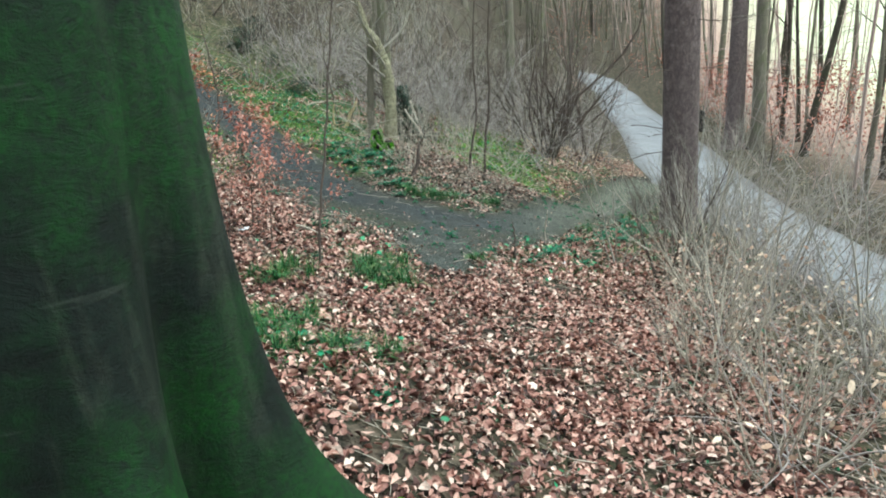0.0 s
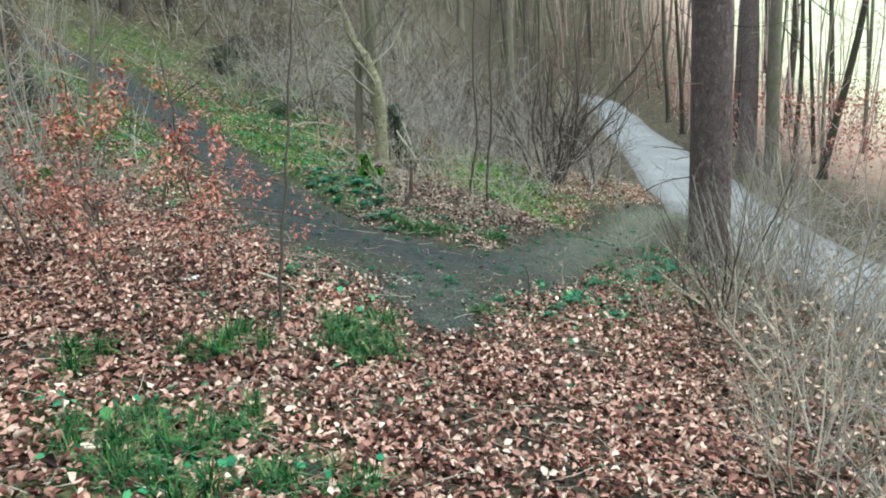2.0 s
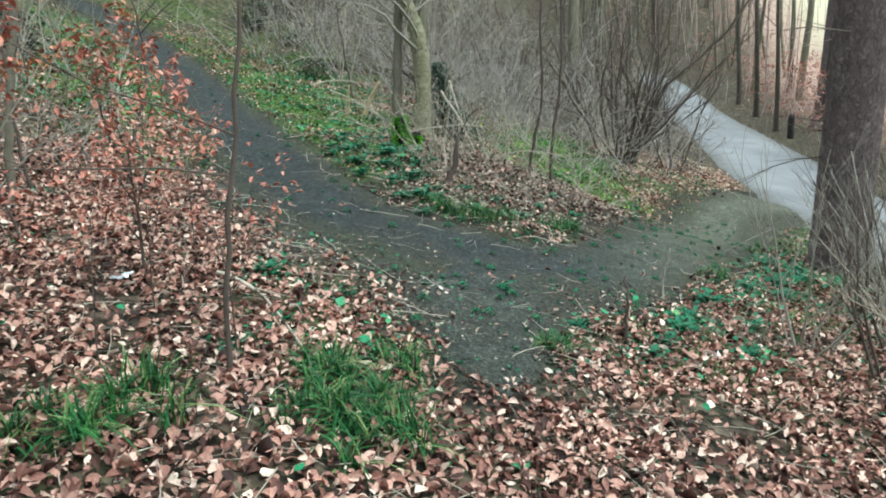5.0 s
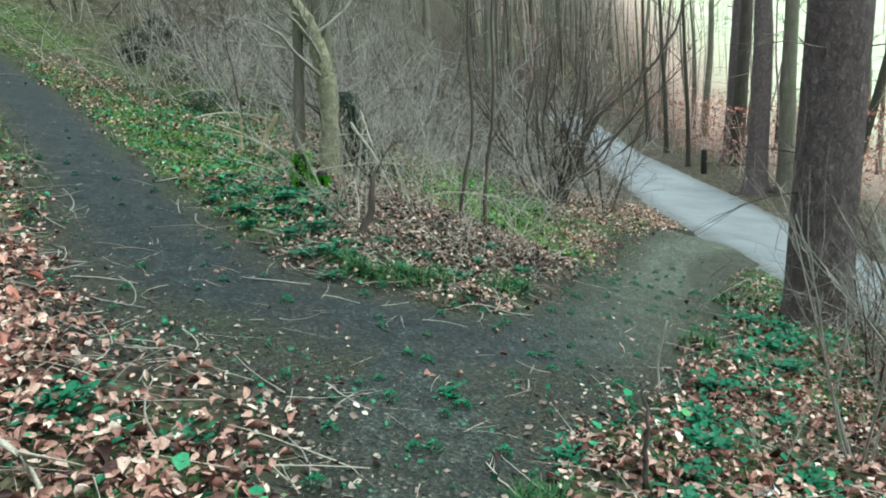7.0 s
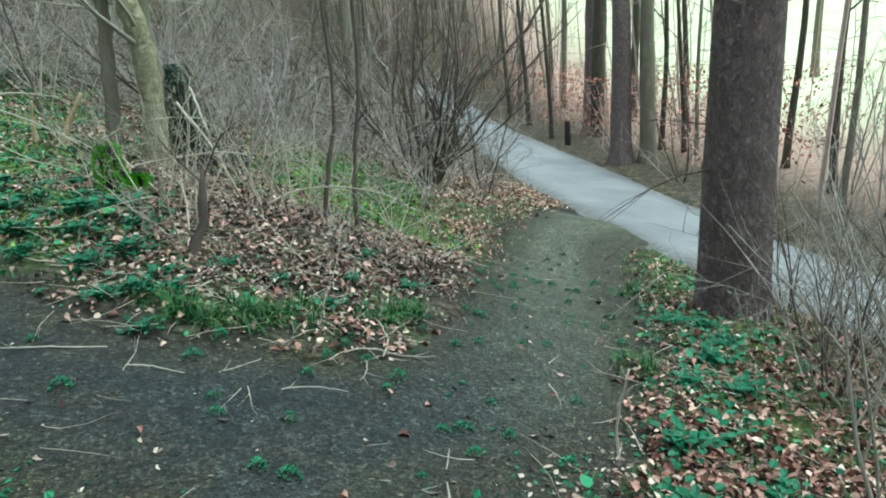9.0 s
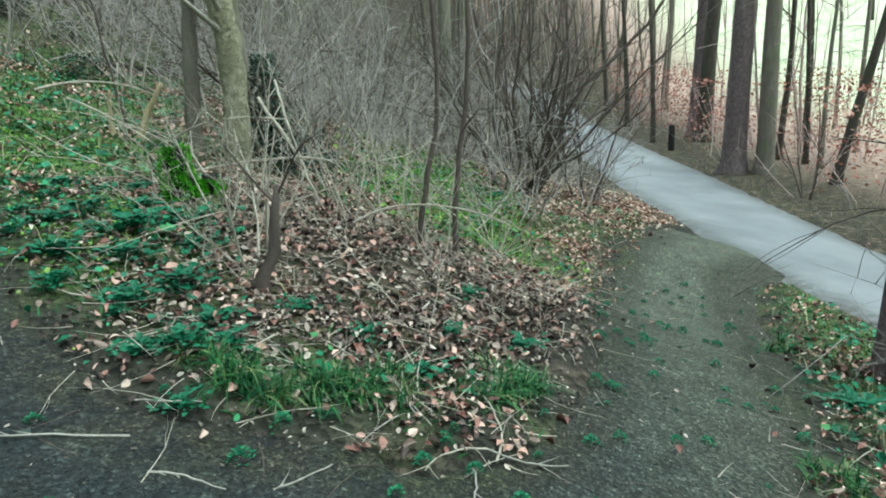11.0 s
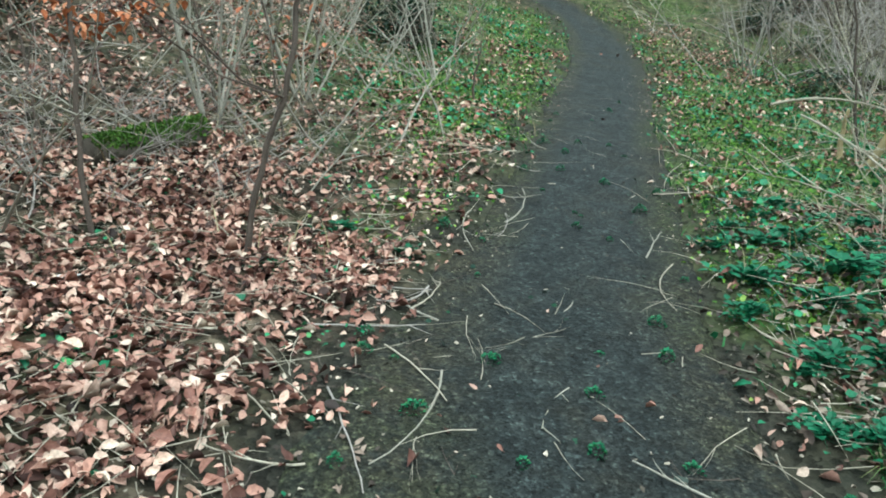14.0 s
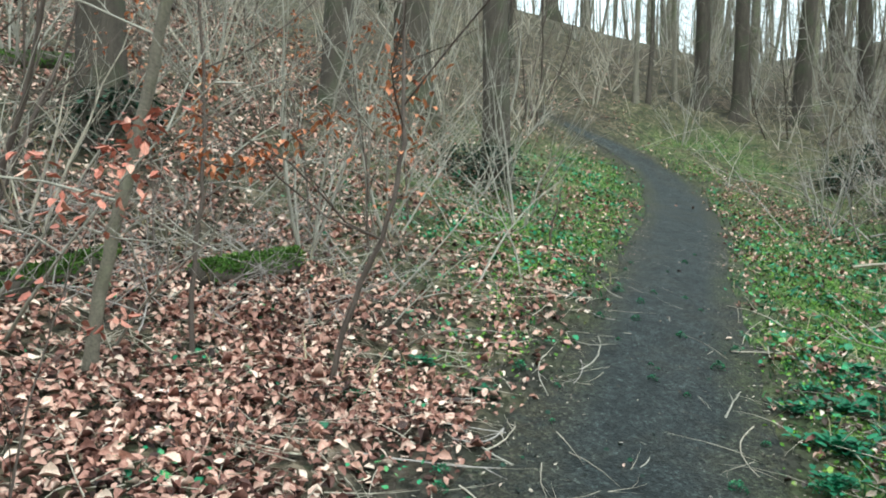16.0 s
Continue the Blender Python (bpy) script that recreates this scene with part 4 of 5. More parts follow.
for x, y, k, s in [(1.5, 4.4, 4, .6), (1.9, 5.3, 4, .7), (2.3, 4.8, 4, .8), (2.0, 3.6, 4, .7), (2.6, 6.3, 4, .8), (1.5, 8.4, 4, .35), (2.3, 8.7, 4, .4), (3.4, 9.6, 4, .6), (1.9, 5.0, 3, 1.0), (2.4, 5.8, 1, .7), (2.2, 4.2, 3, 1.0), (2.7, 6.8, 1, .8), (2.9, 8.3, 1, .8), (3.4, 9.6, 0, .7), (3.9, 8.0, 0, .8), (1.7, 3.4, 3, .9), (2.6, 3.0, 1, .7), (3.4, 5.2, 0, .8), (3.3, 10.2, 2, .45), (3.8, 10.8, 2, .5), (4.6, 10.6, 0, .8), (4.7, 12.3, 2, .5), (-0.75, 11.9, 1, .55), (0.1, 14.2, 1, .7), (-0.2, 13.2, 3, .9), (-1.0, 12.6, 3, .8), (0.4, 12.9, 3, .7), (-0.4, 14.8, 0, .7), (1.2, 14.6, 1, .6), (2.05, 8.6, 0, .62), (2.55, 8.35, 2, .55), (3.3, 9.3, 0, .95), (3.0, 9.0, 2, .6), (3.7, 9.9, 0, .9), (2.9, 7.4, 0, .7)]:
    plant_shrub(BARE[k], x, y, (x * 71 + y * 37) % 360, s, "bare_shrub", "pale dry bramble and twig bush on the slope", BUSHES)


# ---- brush too dense to count ----
def strands(o, d, L, r, sag, g, rings):
    """Thin three-sided tapering twigs from the points o along d, bending as they go."""
    n = len(o)
    d = d / np.linalg.norm(d, axis=1)[:, None]
    a = np.cross(d, np.stack([g.normal(0, 1, n), g.normal(0, 1, n), g.normal(0, 1, n)], -1))
    a /= np.linalg.norm(a, axis=1)[:, None]
    b = np.cross(d, a)
    out, mids = [], []
    for i in range(rings):
        s = i / (rings - 1)
        c = o + d * L[:, None] * s + a * (sag * L * s * s)[:, None] + b * (0.05 * L * math.sin(3.1 * s))[:, None]
        mids.append(c)
        for k in range(3):
            w = math.tau * k / 3
            out.append(c + (a * math.cos(w) + b * math.sin(w)) * (r * (1 - 0.8 * s))[:, None])
    vs = np.stack(out, 1).reshape(-1, 3)
    base = np.arange(n)[:, None] * rings * 3
    fs = np.concatenate([base + np.array([[3 * i + k, 3 * i + (k + 1) % 3, 3 * i + 3 + (k + 1) % 3, 3 * i + 3 + k]]) for i in range(rings - 1) for k in range(3)])
    return vs, fs, np.stack(mids, 1)


def brush(n_try, box, keep, height, r, seed, sides=5, lean=0.35, twiglets=2):
    """Stems from the ground with side twigs and twiglets."""
    g = np.random.default_rng(seed)
    x, y = g.uniform(box[0], box[1], n_try), g.uniform(box[2], box[3], n_try)
    ok = g.random(n_try) < keep(x, y)
    x, y = x[ok], y[ok]
    o = np.stack([x, y, surface(x, y) - 0.03], -1)
    allv, allf, start = [], [], 0
    L, rad = g.uniform(height[0], height[1], len(x)), r * g.uniform(0.6, 1.4, len(x))
    d = np.stack([g.normal(0, lean, len(x)), g.normal(0, lean, len(x)), np.ones(len(x))], -1)
    for level, (many, share) in enumerate(((sides, 0.45), (twiglets, 0.5), (0, 0))):
        vs, fs, mids = strands(o, d, L, rad, g.normal(0, 0.38, len(o)), g, 6 if level == 0 else 4 if level == 1 else 3)
        allv.append(vs), allf.append(fs + start)
        start += len(vs)
        if not many:
            break
        which = np.repeat(np.arange(len(o)), many)
        s = g.uniform(0.25, 1, len(which)) * (mids.shape[1] - 1.001)
        i = s.astype(int)
        f = (s - i)[:, None]
        o2 = mids[which, i] * (1 - f) + mids[which, i + 1] * f
        d = d[which] / np.linalg.norm(d[which], axis=1)[:, None] * 0.7 + g.normal(0, 0.6, (len(which), 3))
        L, rad = L[which] * share * g.uniform(0.4, 1.2, len(which)), rad[which] * 0.55
        o = o2
    return np.concatenate(allv), np.concatenate(allf)


def off_track(x, y, gap=0.5):
    return (paths(x, y) > gap) * (along(ROAD, x, y) > gap) * (np.hypot(x + .2, y - 8) > 3.2)


vs, fs = brush(300, (-6, 5.2, 15.0, 27), lambda x, y: off_track(x, y) * (1 - .85 * np.exp(-((x - 1.1) / 1.1) ** 2 - ((y - 17.5) / 3) ** 2)) * np.clip(.75 + .5 * waves(x, y, .9), 0, 1) * np.clip((y - 16.8) / 2.5, 0.04, 1) * ((((x + 3.4) / 1.9) ** 2 + ((y - 16) / 3.6) ** 2) > 1), (0.7, 3.0), 0.012, 51, 5, 1.0)
stuff("undergrowth", vs, fs, dark_twig, "tangle of bare brown twigs behind the mound", "shrubs")
vs, fs = brush(420, (1.1, 5.4, 1.8, 12), lambda x, y: off_track(x, y, .35) * np.clip((x - 1.2) / 1.5, 0.1, 1) * np.clip(.6 + .5 * waves(x, y, 1.7), 0, 1), (0.3, 1.15), 0.0065, 52, lean=0.7)
stuff("undergrowth", vs, fs, twig_bark, "dry brambles on the slope above the lane", "shrubs")
vs, fs = brush(380, (-11, -3.9, 6, 14.5), lambda x, y: off_track(x, y) * np.clip(.55 + .5 * waves(x, y, 1.1, 3.0), 0, 1), (0.5, 2.2), 0.01, 53, lean=0.85)
stuff("undergrowth", vs, fs, twig_bark, "bare brown twigs on the leafy bank", "shrubs")
vs, fs = brush(230, (-16, -5, 14, 32), lambda x, y: off_track(x, y, .6) * np.clip(.45 + .6 * waves(x, y, .8, 6.0), 0, 1), (0.5, 2.0), 0.011, 54, 4, 0.8)
stuff("undergrowth", vs, fs, dry_stem, "pale thin stems along the upper path", "shrubs")
vs, fs = brush(1000, (7.5, 26, 6, 48), lambda x, y: (along(ROAD, x, y) > .9) * np.clip(.5 + .6 * waves(x, y, .5, 6.0), 0, 1), (0.8, 3.5), 0.02, 55, 4, 0.3, 1)
stuff("undergrowth", vs, fs, rosy_twig, "thin rosy-brown bare shrubs beyond the lane", "shrubs")
vs, fs = brush(300, (-9, 9.5, 24, 42), lambda x, y: off_track(x, y, 1), (1.0, 4.0), 0.018, 57, 5, 1.1, 2)
stuff("undergrowth", vs, fs, dark_twig, "brown thicket at the foot of the far wood", "shrubs")
vs, fs = brush(75, (-1.8, 1.8, 11.4, 14.8), lambda x, y: off_track(x, y, .25), (0.2, 0.8), 0.005, 56, lean=0.9)
stuff("undergrowth", vs, fs, dry_stem, "low dry stems on the mound", "shrubs")
vs, fs = brush(26, (-1.9, 1.5, 12.8, 15.8), lambda x, y: off_track(x, y, .5), (0.9, 2.0), 0.009, 58, 4, 1.1)
stuff("undergrowth", vs, fs, dry_stem, "long pale arching twigs over the mound", "shrubs")


vs, fs = brush(420, (-5.5, 4.6, 16.2, 25), lambda x, y: off_track(x, y, .8) * (1 - .8 * np.exp(-((x - 1.1) / 1.1) ** 2 - ((y - 17.5) / 2.4) ** 2)) * ((((x + 3.4) / 1.6) ** 2 + ((y - 16) / 3.2) ** 2) > 1), (0.9, 2.8), 0.013, 71, 6, 0.9, 2)
stuff("undergrowth", vs, fs, ash_twig, "pale ash-grey tangled twigs behind the mound", "shrubs")
vs, fs = brush(230, (1.4, 5.3, 2.2, 9.4), lambda x, y: np.clip((x - 1.5 - .4 * (y - 4.6)) / .7, 0, 1) * (along(ROAD, x, y) > .1) * np.clip(.7 + .5 * waves(x, y, 1.5, 4.0), .1, 1), (0.4, 1.6), 0.008, 72, 5, 0.75, 2)
stuff("undergrowth", vs, fs, ash_twig, "dense pale tangle of dry twigs on the slope above the lane", "shrubs")
vs, fs = brush(70, (-17, -4, 24, 36), lambda x, y: off_track(x, y, 1), (2.0, 6.0), 0.016, 73, 7, 0.3, 3)
stuff("undergrowth", vs, fs, twig_bark, "tall thin twigs against the sky on the hill crest", "shrubs")


vs, fs = brush(130, (4.2, 5.3, 7.5, 12.4), lambda x, y: (along(ROAD, x, y) > -.1) * (np.hypot(x - 4.1, y - 12.25) > .5), (0.7, 2.1), 0.009, 75, 5, 0.5, 2)
stuff("undergrowth", vs, fs, ash_twig, "bare grey shrubs along the brink of the lane", "shrubs")
vs, fs = brush(120, (-6.4, -4.5, 8.2, 11.0), lambda x, y: 1 + 0 * x, (0.35, 1.0), 0.007, 76, 4, 1.7, 2)
stuff("brushwood", vs, fs, ash_twig, "heap of dead grey brushwood over the mossy logs", "branches")
vs, fs = brush(110, (-42, -13, 50, 82), lambda x, y: 1 + 0 * x, (3, 9), 0.04, 77, 6, 0.35, 2)
stuff("undergrowth", vs, fs, twig_bark, "bare twigs along the far crest of the hill", "shrubs")
g = np.random.default_rng(74)
x, y = g.uniform(1.2, 4.6, 900), g.uniform(2.4, 9.2, 900)
ok = (x - 1.3 - .4 * (y - 4.6)) > g.random(900) * .8
x, y = x[ok], y[ok]
n = len(x)
o = np.stack([x, y, surface(x, y) + g.uniform(.05, .9, n)], -1)
a, b = g.normal(0, 1, (n, 3)), g.normal(0, 1, (n, 3))
a, b = a / np.linalg.norm(a, axis=1)[:, None] * g.uniform(.018, .036, (n, 1)), b / np.linalg.norm(b, axis=1)[:, None] * .018
c = np.cross(a, b) * 9
k = np.arange(n)[:, None] * 6
stuff("caught_leaves", np.stack([o - a, o - a * .4 + b + c, o + a * .4 + b + c, o + a, o + a * .4 - b - c, o - a * .4 - b + c], 1).reshape(-1, 3), np.concatenate([k + np.array([[0, 1, 2, 3]]), k + np.array([[0, 3, 4, 5]])]), tan_leaf, "pale withered leaves caught in the dry twigs", "leaves")


def far_stems(n_try, box, keep, height, r, seed, mat, label):
    """Distant thin trunks, too many to count."""
    g = np.random.default_rng(seed)
    x, y = g.uniform(box[0], box[1], n_try), g.uniform(box[2], box[3], n_try)
    ok = g.random(n_try) < keep(x, y)
    x, y = x[ok], y[ok]
    n = len(x)
    d = np.stack([g.normal(0, .05, n), g.normal(0, .05, n), np.ones(n)], -1)
    L = g.uniform(height[0], height[1], n)
    vs, fs, mids = strands(np.stack([x, y, surface(x, y) - .2], -1), d, L, g.uniform(r[0], r[1], n), g.normal(0, .03, n), g, 5)
    w = np.repeat(np.arange(n), 7)
    i = g.integers(1, 4, len(w))
    d2 = g.normal(0, 1, (len(w), 3)) + np.array([0, 0, .4])
    v2, f2, _ = strands(mids[w, i] + (mids[w, i + 1] - mids[w, i]) * g.random((len(w), 1)), d2, g.uniform(.8, 3.2, len(w)), np.full(len(w), .015), g.normal(0, .2, len(w)), g, 3)
    stuff("far_wood", np.concatenate([vs, v2]), np.concatenate([fs, f2 + len(vs)]), mat, label, "trees")


far_stems(520, (-45, 8, 28, 75), lambda x, y: off_track(x, y, 1.5) * np.where((x < -9 - .25 * (y - 28)) | (x < -12) & (y > 38), 1, .04), (6, 15), (.03, .11), 61, grey_bark, "distant crowd of bare trunks up the hill")
far_stems(640, (8, 60, 14, 95), lambda x, y: (along(ROAD, x, y) > 1.6) * np.clip(1.2 - (x - .3 * y) / 16, 0.16, 1), (6, 15), (.02, .075), 62, rosy_twig, "distant crowd of slender rosy-brown bare trunks beyond the lane")
far_stems(300, (-20, 22, 50, 100), lambda x, y: off_track(x, y, 1.5) * np.where(x > 5, 1, .3), (8, 18), (.06, .18), 64, grey_bark, "grey far wood closing the end of the lane")
far_stems(60, (-45, -11, -5, 24), lambda x, y: off_track(x, y, 1.5), (6, 14), (.04, .14), 63, dark_bark, "bare trunks on the leafy bank")
g = np.random.default_rng(70)
x, y = g.uniform(9, 50, 34000), g.uniform(20, 80, 34000)
ok = (along(ROAD, x, y) > 1.2) & (waves(x, y, .35, 1.0) > -.1) & (x < 9 + .2 * y)
x, y = x[ok], y[ok]
n = len(x)
o = np.stack([x, y, land(x, y) + np.minimum(g.gamma(2, 1.0, n), 2.6)], -1)
a, b = g.normal(0, 1, (n, 3)), g.normal(0, 1, (n, 3))
a, b = a / np.linalg.norm(a, axis=1)[:, None] * .075, b / np.linalg.norm(b, axis=1)[:, None] * .045
k = np.arange(n)[:, None] * 4
stuff("far_foliage", np.stack([o - a, o + b, o + a, o - b], 1).reshape(-1, 3), k + np.array([[0, 1, 2, 3]]), pink_leaf, "rust-coloured dead leaves of distant young beeches", "leaves")

x, y = g.uniform(8.5, 20, 16000), g.uniform(22, 50, 16000)
ok = (along(ROAD, x, y) > 1.4) & (waves(x, y, .6, 3.0) > -.25)
x, y = x[ok], y[ok]
n = len(x)
o = np.stack([x, y, land(x, y) + np.minimum(g.gamma(2, .8, n), 2.6)], -1)
a, b = g.normal(0, 1, (n, 3)), g.normal(0, 1, (n, 3))
a, b = a / np.linalg.norm(a, axis=1)[:, None] * .06, b / np.linalg.norm(b, axis=1)[:, None] * .04
k = np.arange(n)[:, None] * 4
stuff("far_foliage", np.stack([o - a, o + b, o + a, o - b], 1).reshape(-1, 3), k + np.array([[0, 1, 2, 3]]), pink_leaf, "pinkish dead leaves of young beeches along the lane", "leaves")

# ---- the pair of pale trunks behind the mound, and what lies round them ----
def crooked_tree(name, pts, radii, mat, twig_mat, seed, twigs, label):
    base = ground_point(pts[0][0], pts[0][1])
    ob = tagged(new(name), label, "tree")
    ob.location = base
    P = [Vector(p) - Vector((pts[0][0], pts[0][1], 0)) for p in pts]
    t = Tubes(seed)
    fine, rr = [], []
    for i in range(len(P) - 1):
        for j in range(4):
            s = j / 4
            fine.append(P[i].lerp(P[i + 1], s) + Vector((math.sin(i * 3 + j * 1.7), math.cos(i * 2 + j), 0)) * 0.012)
            rr.append((radii[i] + s * (radii[i + 1] - radii[i])) * (1 + 0.06 * math.sin(i * 5 + j * 2.3)))
    t.tube(fine + [P[-1]], rr + [radii[-1]], 12)
    part("trunk", t.mesh("trunk", mat), ob)
    t = Tubes(seed + 1)
    for k in range(twigs):
        i = t.rng.randrange(len(fine) // 3, len(fine))
        w = t.rng.uniform(0, math.tau)
        t.grow(fine[i], Vector((math.cos(w), math.sin(w), 0.5)), t.rng.uniform(0.7, 1.8), rr[i] * 0.2 + 0.004, 2, 5, 4, 0.25, 0.1, 0.8)
    if twigs:
        part("crown", t.mesh("crown", twig_mat), ob)
    return ob


crooked_tree("pale_tree", [(-1.36, 15.3, -.3), (-1.34, 15.3, .1), (-1.29, 15.3, .7), (-1.27, 15.3, 1.3), (-1.33, 15.3, 1.72), (-1.45, 15.32, 2.12), (-1.62, 15.36, 2.4), (-1.85, 15.45, 3.3), (-1.9, 15.5, 5.5)], [.19, .15, .13, .13, .12, .11, .075, .045, .02], pale_bark, twig_bark, 81, 9, "crooked pale-barked tree bending over behind the mound")
crooked_tree("pale_tree", [(-1.79, 15.42, -.3), (-1.76, 15.42, .2), (-1.71, 15.42, .9), (-1.63, 15.42, 1.4), (-1.58, 15.4, 2.1), (-1.42, 15.4, 2.5), (-1.3, 15.4, 4.0), (-1.2, 15.4, 6.0)], [.12, .085, .08, .075, .07, .05, .035, .015], grey_bark, twig_bark, 83, 8, "thin dark mossy tree crossing the pale one")
crooked_tree("grey_tree", [(-1.3, 15.95, -.3), (-1.33, 15.95, .6), (-1.36, 15.95, 1.6), (-1.33, 15.95, 2.6), (-1.25, 15.9, 5), (-1.2, 15.9, 9)], [.2, .155, .145, .135, .1, .03], grey_bark, twig_bark, 87, 8, "straight grey-green trunk behind the crooked pale tree")
crooked_tree("ivy_trunk", [(-1.0, 15.75, -.3), (-.98, 15.75, .5), (-1.0, 15.75, .9), (-1.05, 15.75, 1.2)], [.12, .09, .07, .04], dark_bark, dark_twig, 85, 3, "short dark ivy-covered stump beside the pale trees")
POLES = "thin upright saplings"
for name_pts in [[(0.27, 13.05, -.1), (0.37, 13.05, .4), (0.5, 13.05, 1.0), (0.52, 13.0, 2.2), (.7, 12.9, 4)], [(0.57, 13.2, -.1), (0.64, 13.2, .6), (0.76, 13.2, 1.4), (0.82, 13.2, 2.6), (1.0, 13.1, 4.2)],
                 [(-2.55, 15.9, -.1), (-2.62, 15.9, .7), (-2.7, 15.9, 1.5), (-2.72, 15.9, 2.6), (-2.7, 15.8, 4)], [(-1.49, 6.66, -.1), (-1.37, 6.7, .6), (-1.24, 6.73, 1.3), (-1.09, 6.77, 2.1), (-.92, 6.82, 3)],
                 [(0.67, 7.99, -.1), (0.66, 7.99, .15), (0.66, 7.98, .35), (0.65, 7.98, .5)], [(-5.5, 13.6, -.1), (-5.47, 13.6, .2), (-5.4, 13.6, .45), (-5.36, 13.6, .6)]]:
    tagged(crooked_tree("sapling_stem", name_pts, [(.026 if 0 < name_pts[0][0] < .6 and name_pts[0][1] > 13 else .015) * (1 - .65 * i / (len(name_pts) - 1)) for i in range(len(name_pts))], dark_twig, dark_twig, int(abs(name_pts[0][1]) * 100), 5 if len(name_pts) > 4 else 0, "thin dark leafless sapling stem"), group=POLES)
tagged(crooked_tree("sapling_stem", [(-4.03, 8.87, -.1), (-3.95, 8.97, .55), (-3.86, 9.06, 1.1), (-3.7, 9.14, 1.77), (-3.6, 9.2, 2.3), (-3.5, 9.25, 3.2)], [.036, .032, .029, .026, .022, .012], grey_bark, twig_bark, 91, 5, "leaning grey sapling stem rising from the leaf litter"), group=POLES)
lean_one = crooked_tree("beech_sapling", [(-3.72, 10.0, -.1), (-3.56, 10.1, .45), (-3.4, 10.2, .91), (-3.36, 10.25, 1.3), (-3.4, 10.28, 1.7), (-3.45, 10.3, 2.4)], [.018, .016, .014, .012, .01, .004], dark_twig, dark_twig, 92, 7, "thin leaning beech sapling with a few orange leaves")
t = Tubes(93)
for k in range(85):
    c = t.rng.choice([(0.17, .4, 1.67), (0.15, .45, 1.4), (0.25, .3, 1.05), (.15, .35, 1.55)])
    q = Vector(c) + Vector((t.rng.gauss(0, .1), t.rng.gauss(0, .1), t.rng.gauss(0, .13)))
    t.leaf(q, Vector((t.rng.uniform(-1, 1), t.rng.uniform(-1, 1), -.5)), Vector((0, 0, 1)), t.rng.uniform(.04, .07), .5)
part("foliage", t.mesh("foliage", rust_leaf, False), lean_one)
t = Tubes(94)
t.tube([Vector(p) for p in ((0, 0, -.1), (.02, .0, .1), (.1, .02, .22), (.12, .02, .4), (.16, .0, .6))], [.045, .04, .036, .028, .014], 8)
t.grow(Vector((.16, 0, .55)), Vector((.5, 0, 1)), .55, .009, 2, 7, 4, .3, .1, .8)
t.grow(Vector((.14, 0, .5)), Vector((-.5, .1, 1)), .5, .008, 2, 7, 4, .3, .1, .8)
stub = tagged(new("crooked_stub", t.mesh("crooked_stub", dark_twig)), "dark crooked shrub stem bent out of the litter", "shrub")
stub.location = ground_point(-.71, 11.6)


# ---- broken wood, sticks, logs ----
def stick(pts, r, mat, name, label, forks=2, seed=0, group="", up=0.02):
    """A fallen stick lying along points on the ground."""
    t = Tubes(seed)
    P = []
    for i, p in enumerate(pts):
        q = Vector((p[0], p[1], float(surface(p[0], p[1])) + (p[2] if len(p) > 2 else up)))
        P.append(q)
    fine = []
    for j in range(9):
        u = j / 8
        q = P[0] * (1 - u) ** 2 + P[-1] * u ** 2 + (P[len(P) // 2] * 2 - P[0] * .5 - P[-1] * .5) * 2 * u * (1 - u) if len(P) == 3 else P[0].lerp(P[-1], u)
        fine.append(q + Vector((t.rng.uniform(-1, 1), t.rng.uniform(-1, 1), 0)) * min(r * 0.9, .008))
    org = fine[0].copy()
    fine = [f - org for f in fine]
    t.tube(fine, [r * (1 - .55 * i / len(fine)) for i in range(len(fine))], 6)
    for k in range(forks):
        i = t.rng.randrange(1, len(fine) - 1)
        d = (fine[i + 1] - fine[i]).normalized()
        side = Vector((-d.y, d.x, 0.1)) * t.rng.choice([-1, 1])
        t.grow(fine[i], d + side * .8, t.rng.uniform(.12, .3) * max(.5, (fine[-1]).length), r * .5, 0, 0, 4, .12, 0, .5, steps=3)
    ob = tagged(new(name, t.mesh(name, mat)), label, "stick", group)
    ob.location = org
    return ob


vs, fs = scatter_leaves(60000, (-6.5, 4.5, 6.5, 17.5), lambda x, y: (paths(x, y) < .45) * np.clip(.6 + 1.1 * paths(x, y) + .6 * waves(x, y, 3.3, 8.0), 0.2, 1), (0.008, 0.026), 0.35, (0.012, 0.022), 16, 0.55, 0.12)
stuff("path_debris", vs, fs, debris, "crumbs of leaf, bark and grit trodden into the path", "debris")
vs, fs = scatter_leaves(2600, (-2.2, 1.6, 7.2, 9.4), lambda x, y: (np.abs(paths(x, y) + .25) < .35) * np.clip(.1 + .9 * waves(x, y, 3.7, 6.0), 0.02, .8), (0.016, 0.032), 0.6, (0.012, 0.03), 27, 0.8, 0.15, 0.9)
stuff("ground_ivy", vs, fs, ivy_leaf, "small green herbs creeping onto the path edge", "plants")
vs, fs = scatter_leaves(5000, (-2.2, 1.6, 7.2, 9.6), lambda x, y: (paths(x, y) < .2) * np.clip(.5 + paths(x, y) * .6 + .3 * waves(x, y, 2.9, 4.0), 0.05, .8), (0.02, 0.045), 0.4, (0.012, 0.025), 28, 0.6, 0.2)
stuff("path_debris", vs, fs, grey_litter_leaf, "dark rotting leaf scraps where the trail meets the path", "debris")
vs, fs = scatter_leaves(1500, (-3.2, 3.6, 6.8, 13.5), lambda x, y: (paths(x, y) < .1) * np.clip(.15 + .6 * waves(x, y, 2.6, 4.0), 0.02, 1), (0.02, 0.04), 0.6, (0.012, 0.03), 17, 0.9, 0.2)
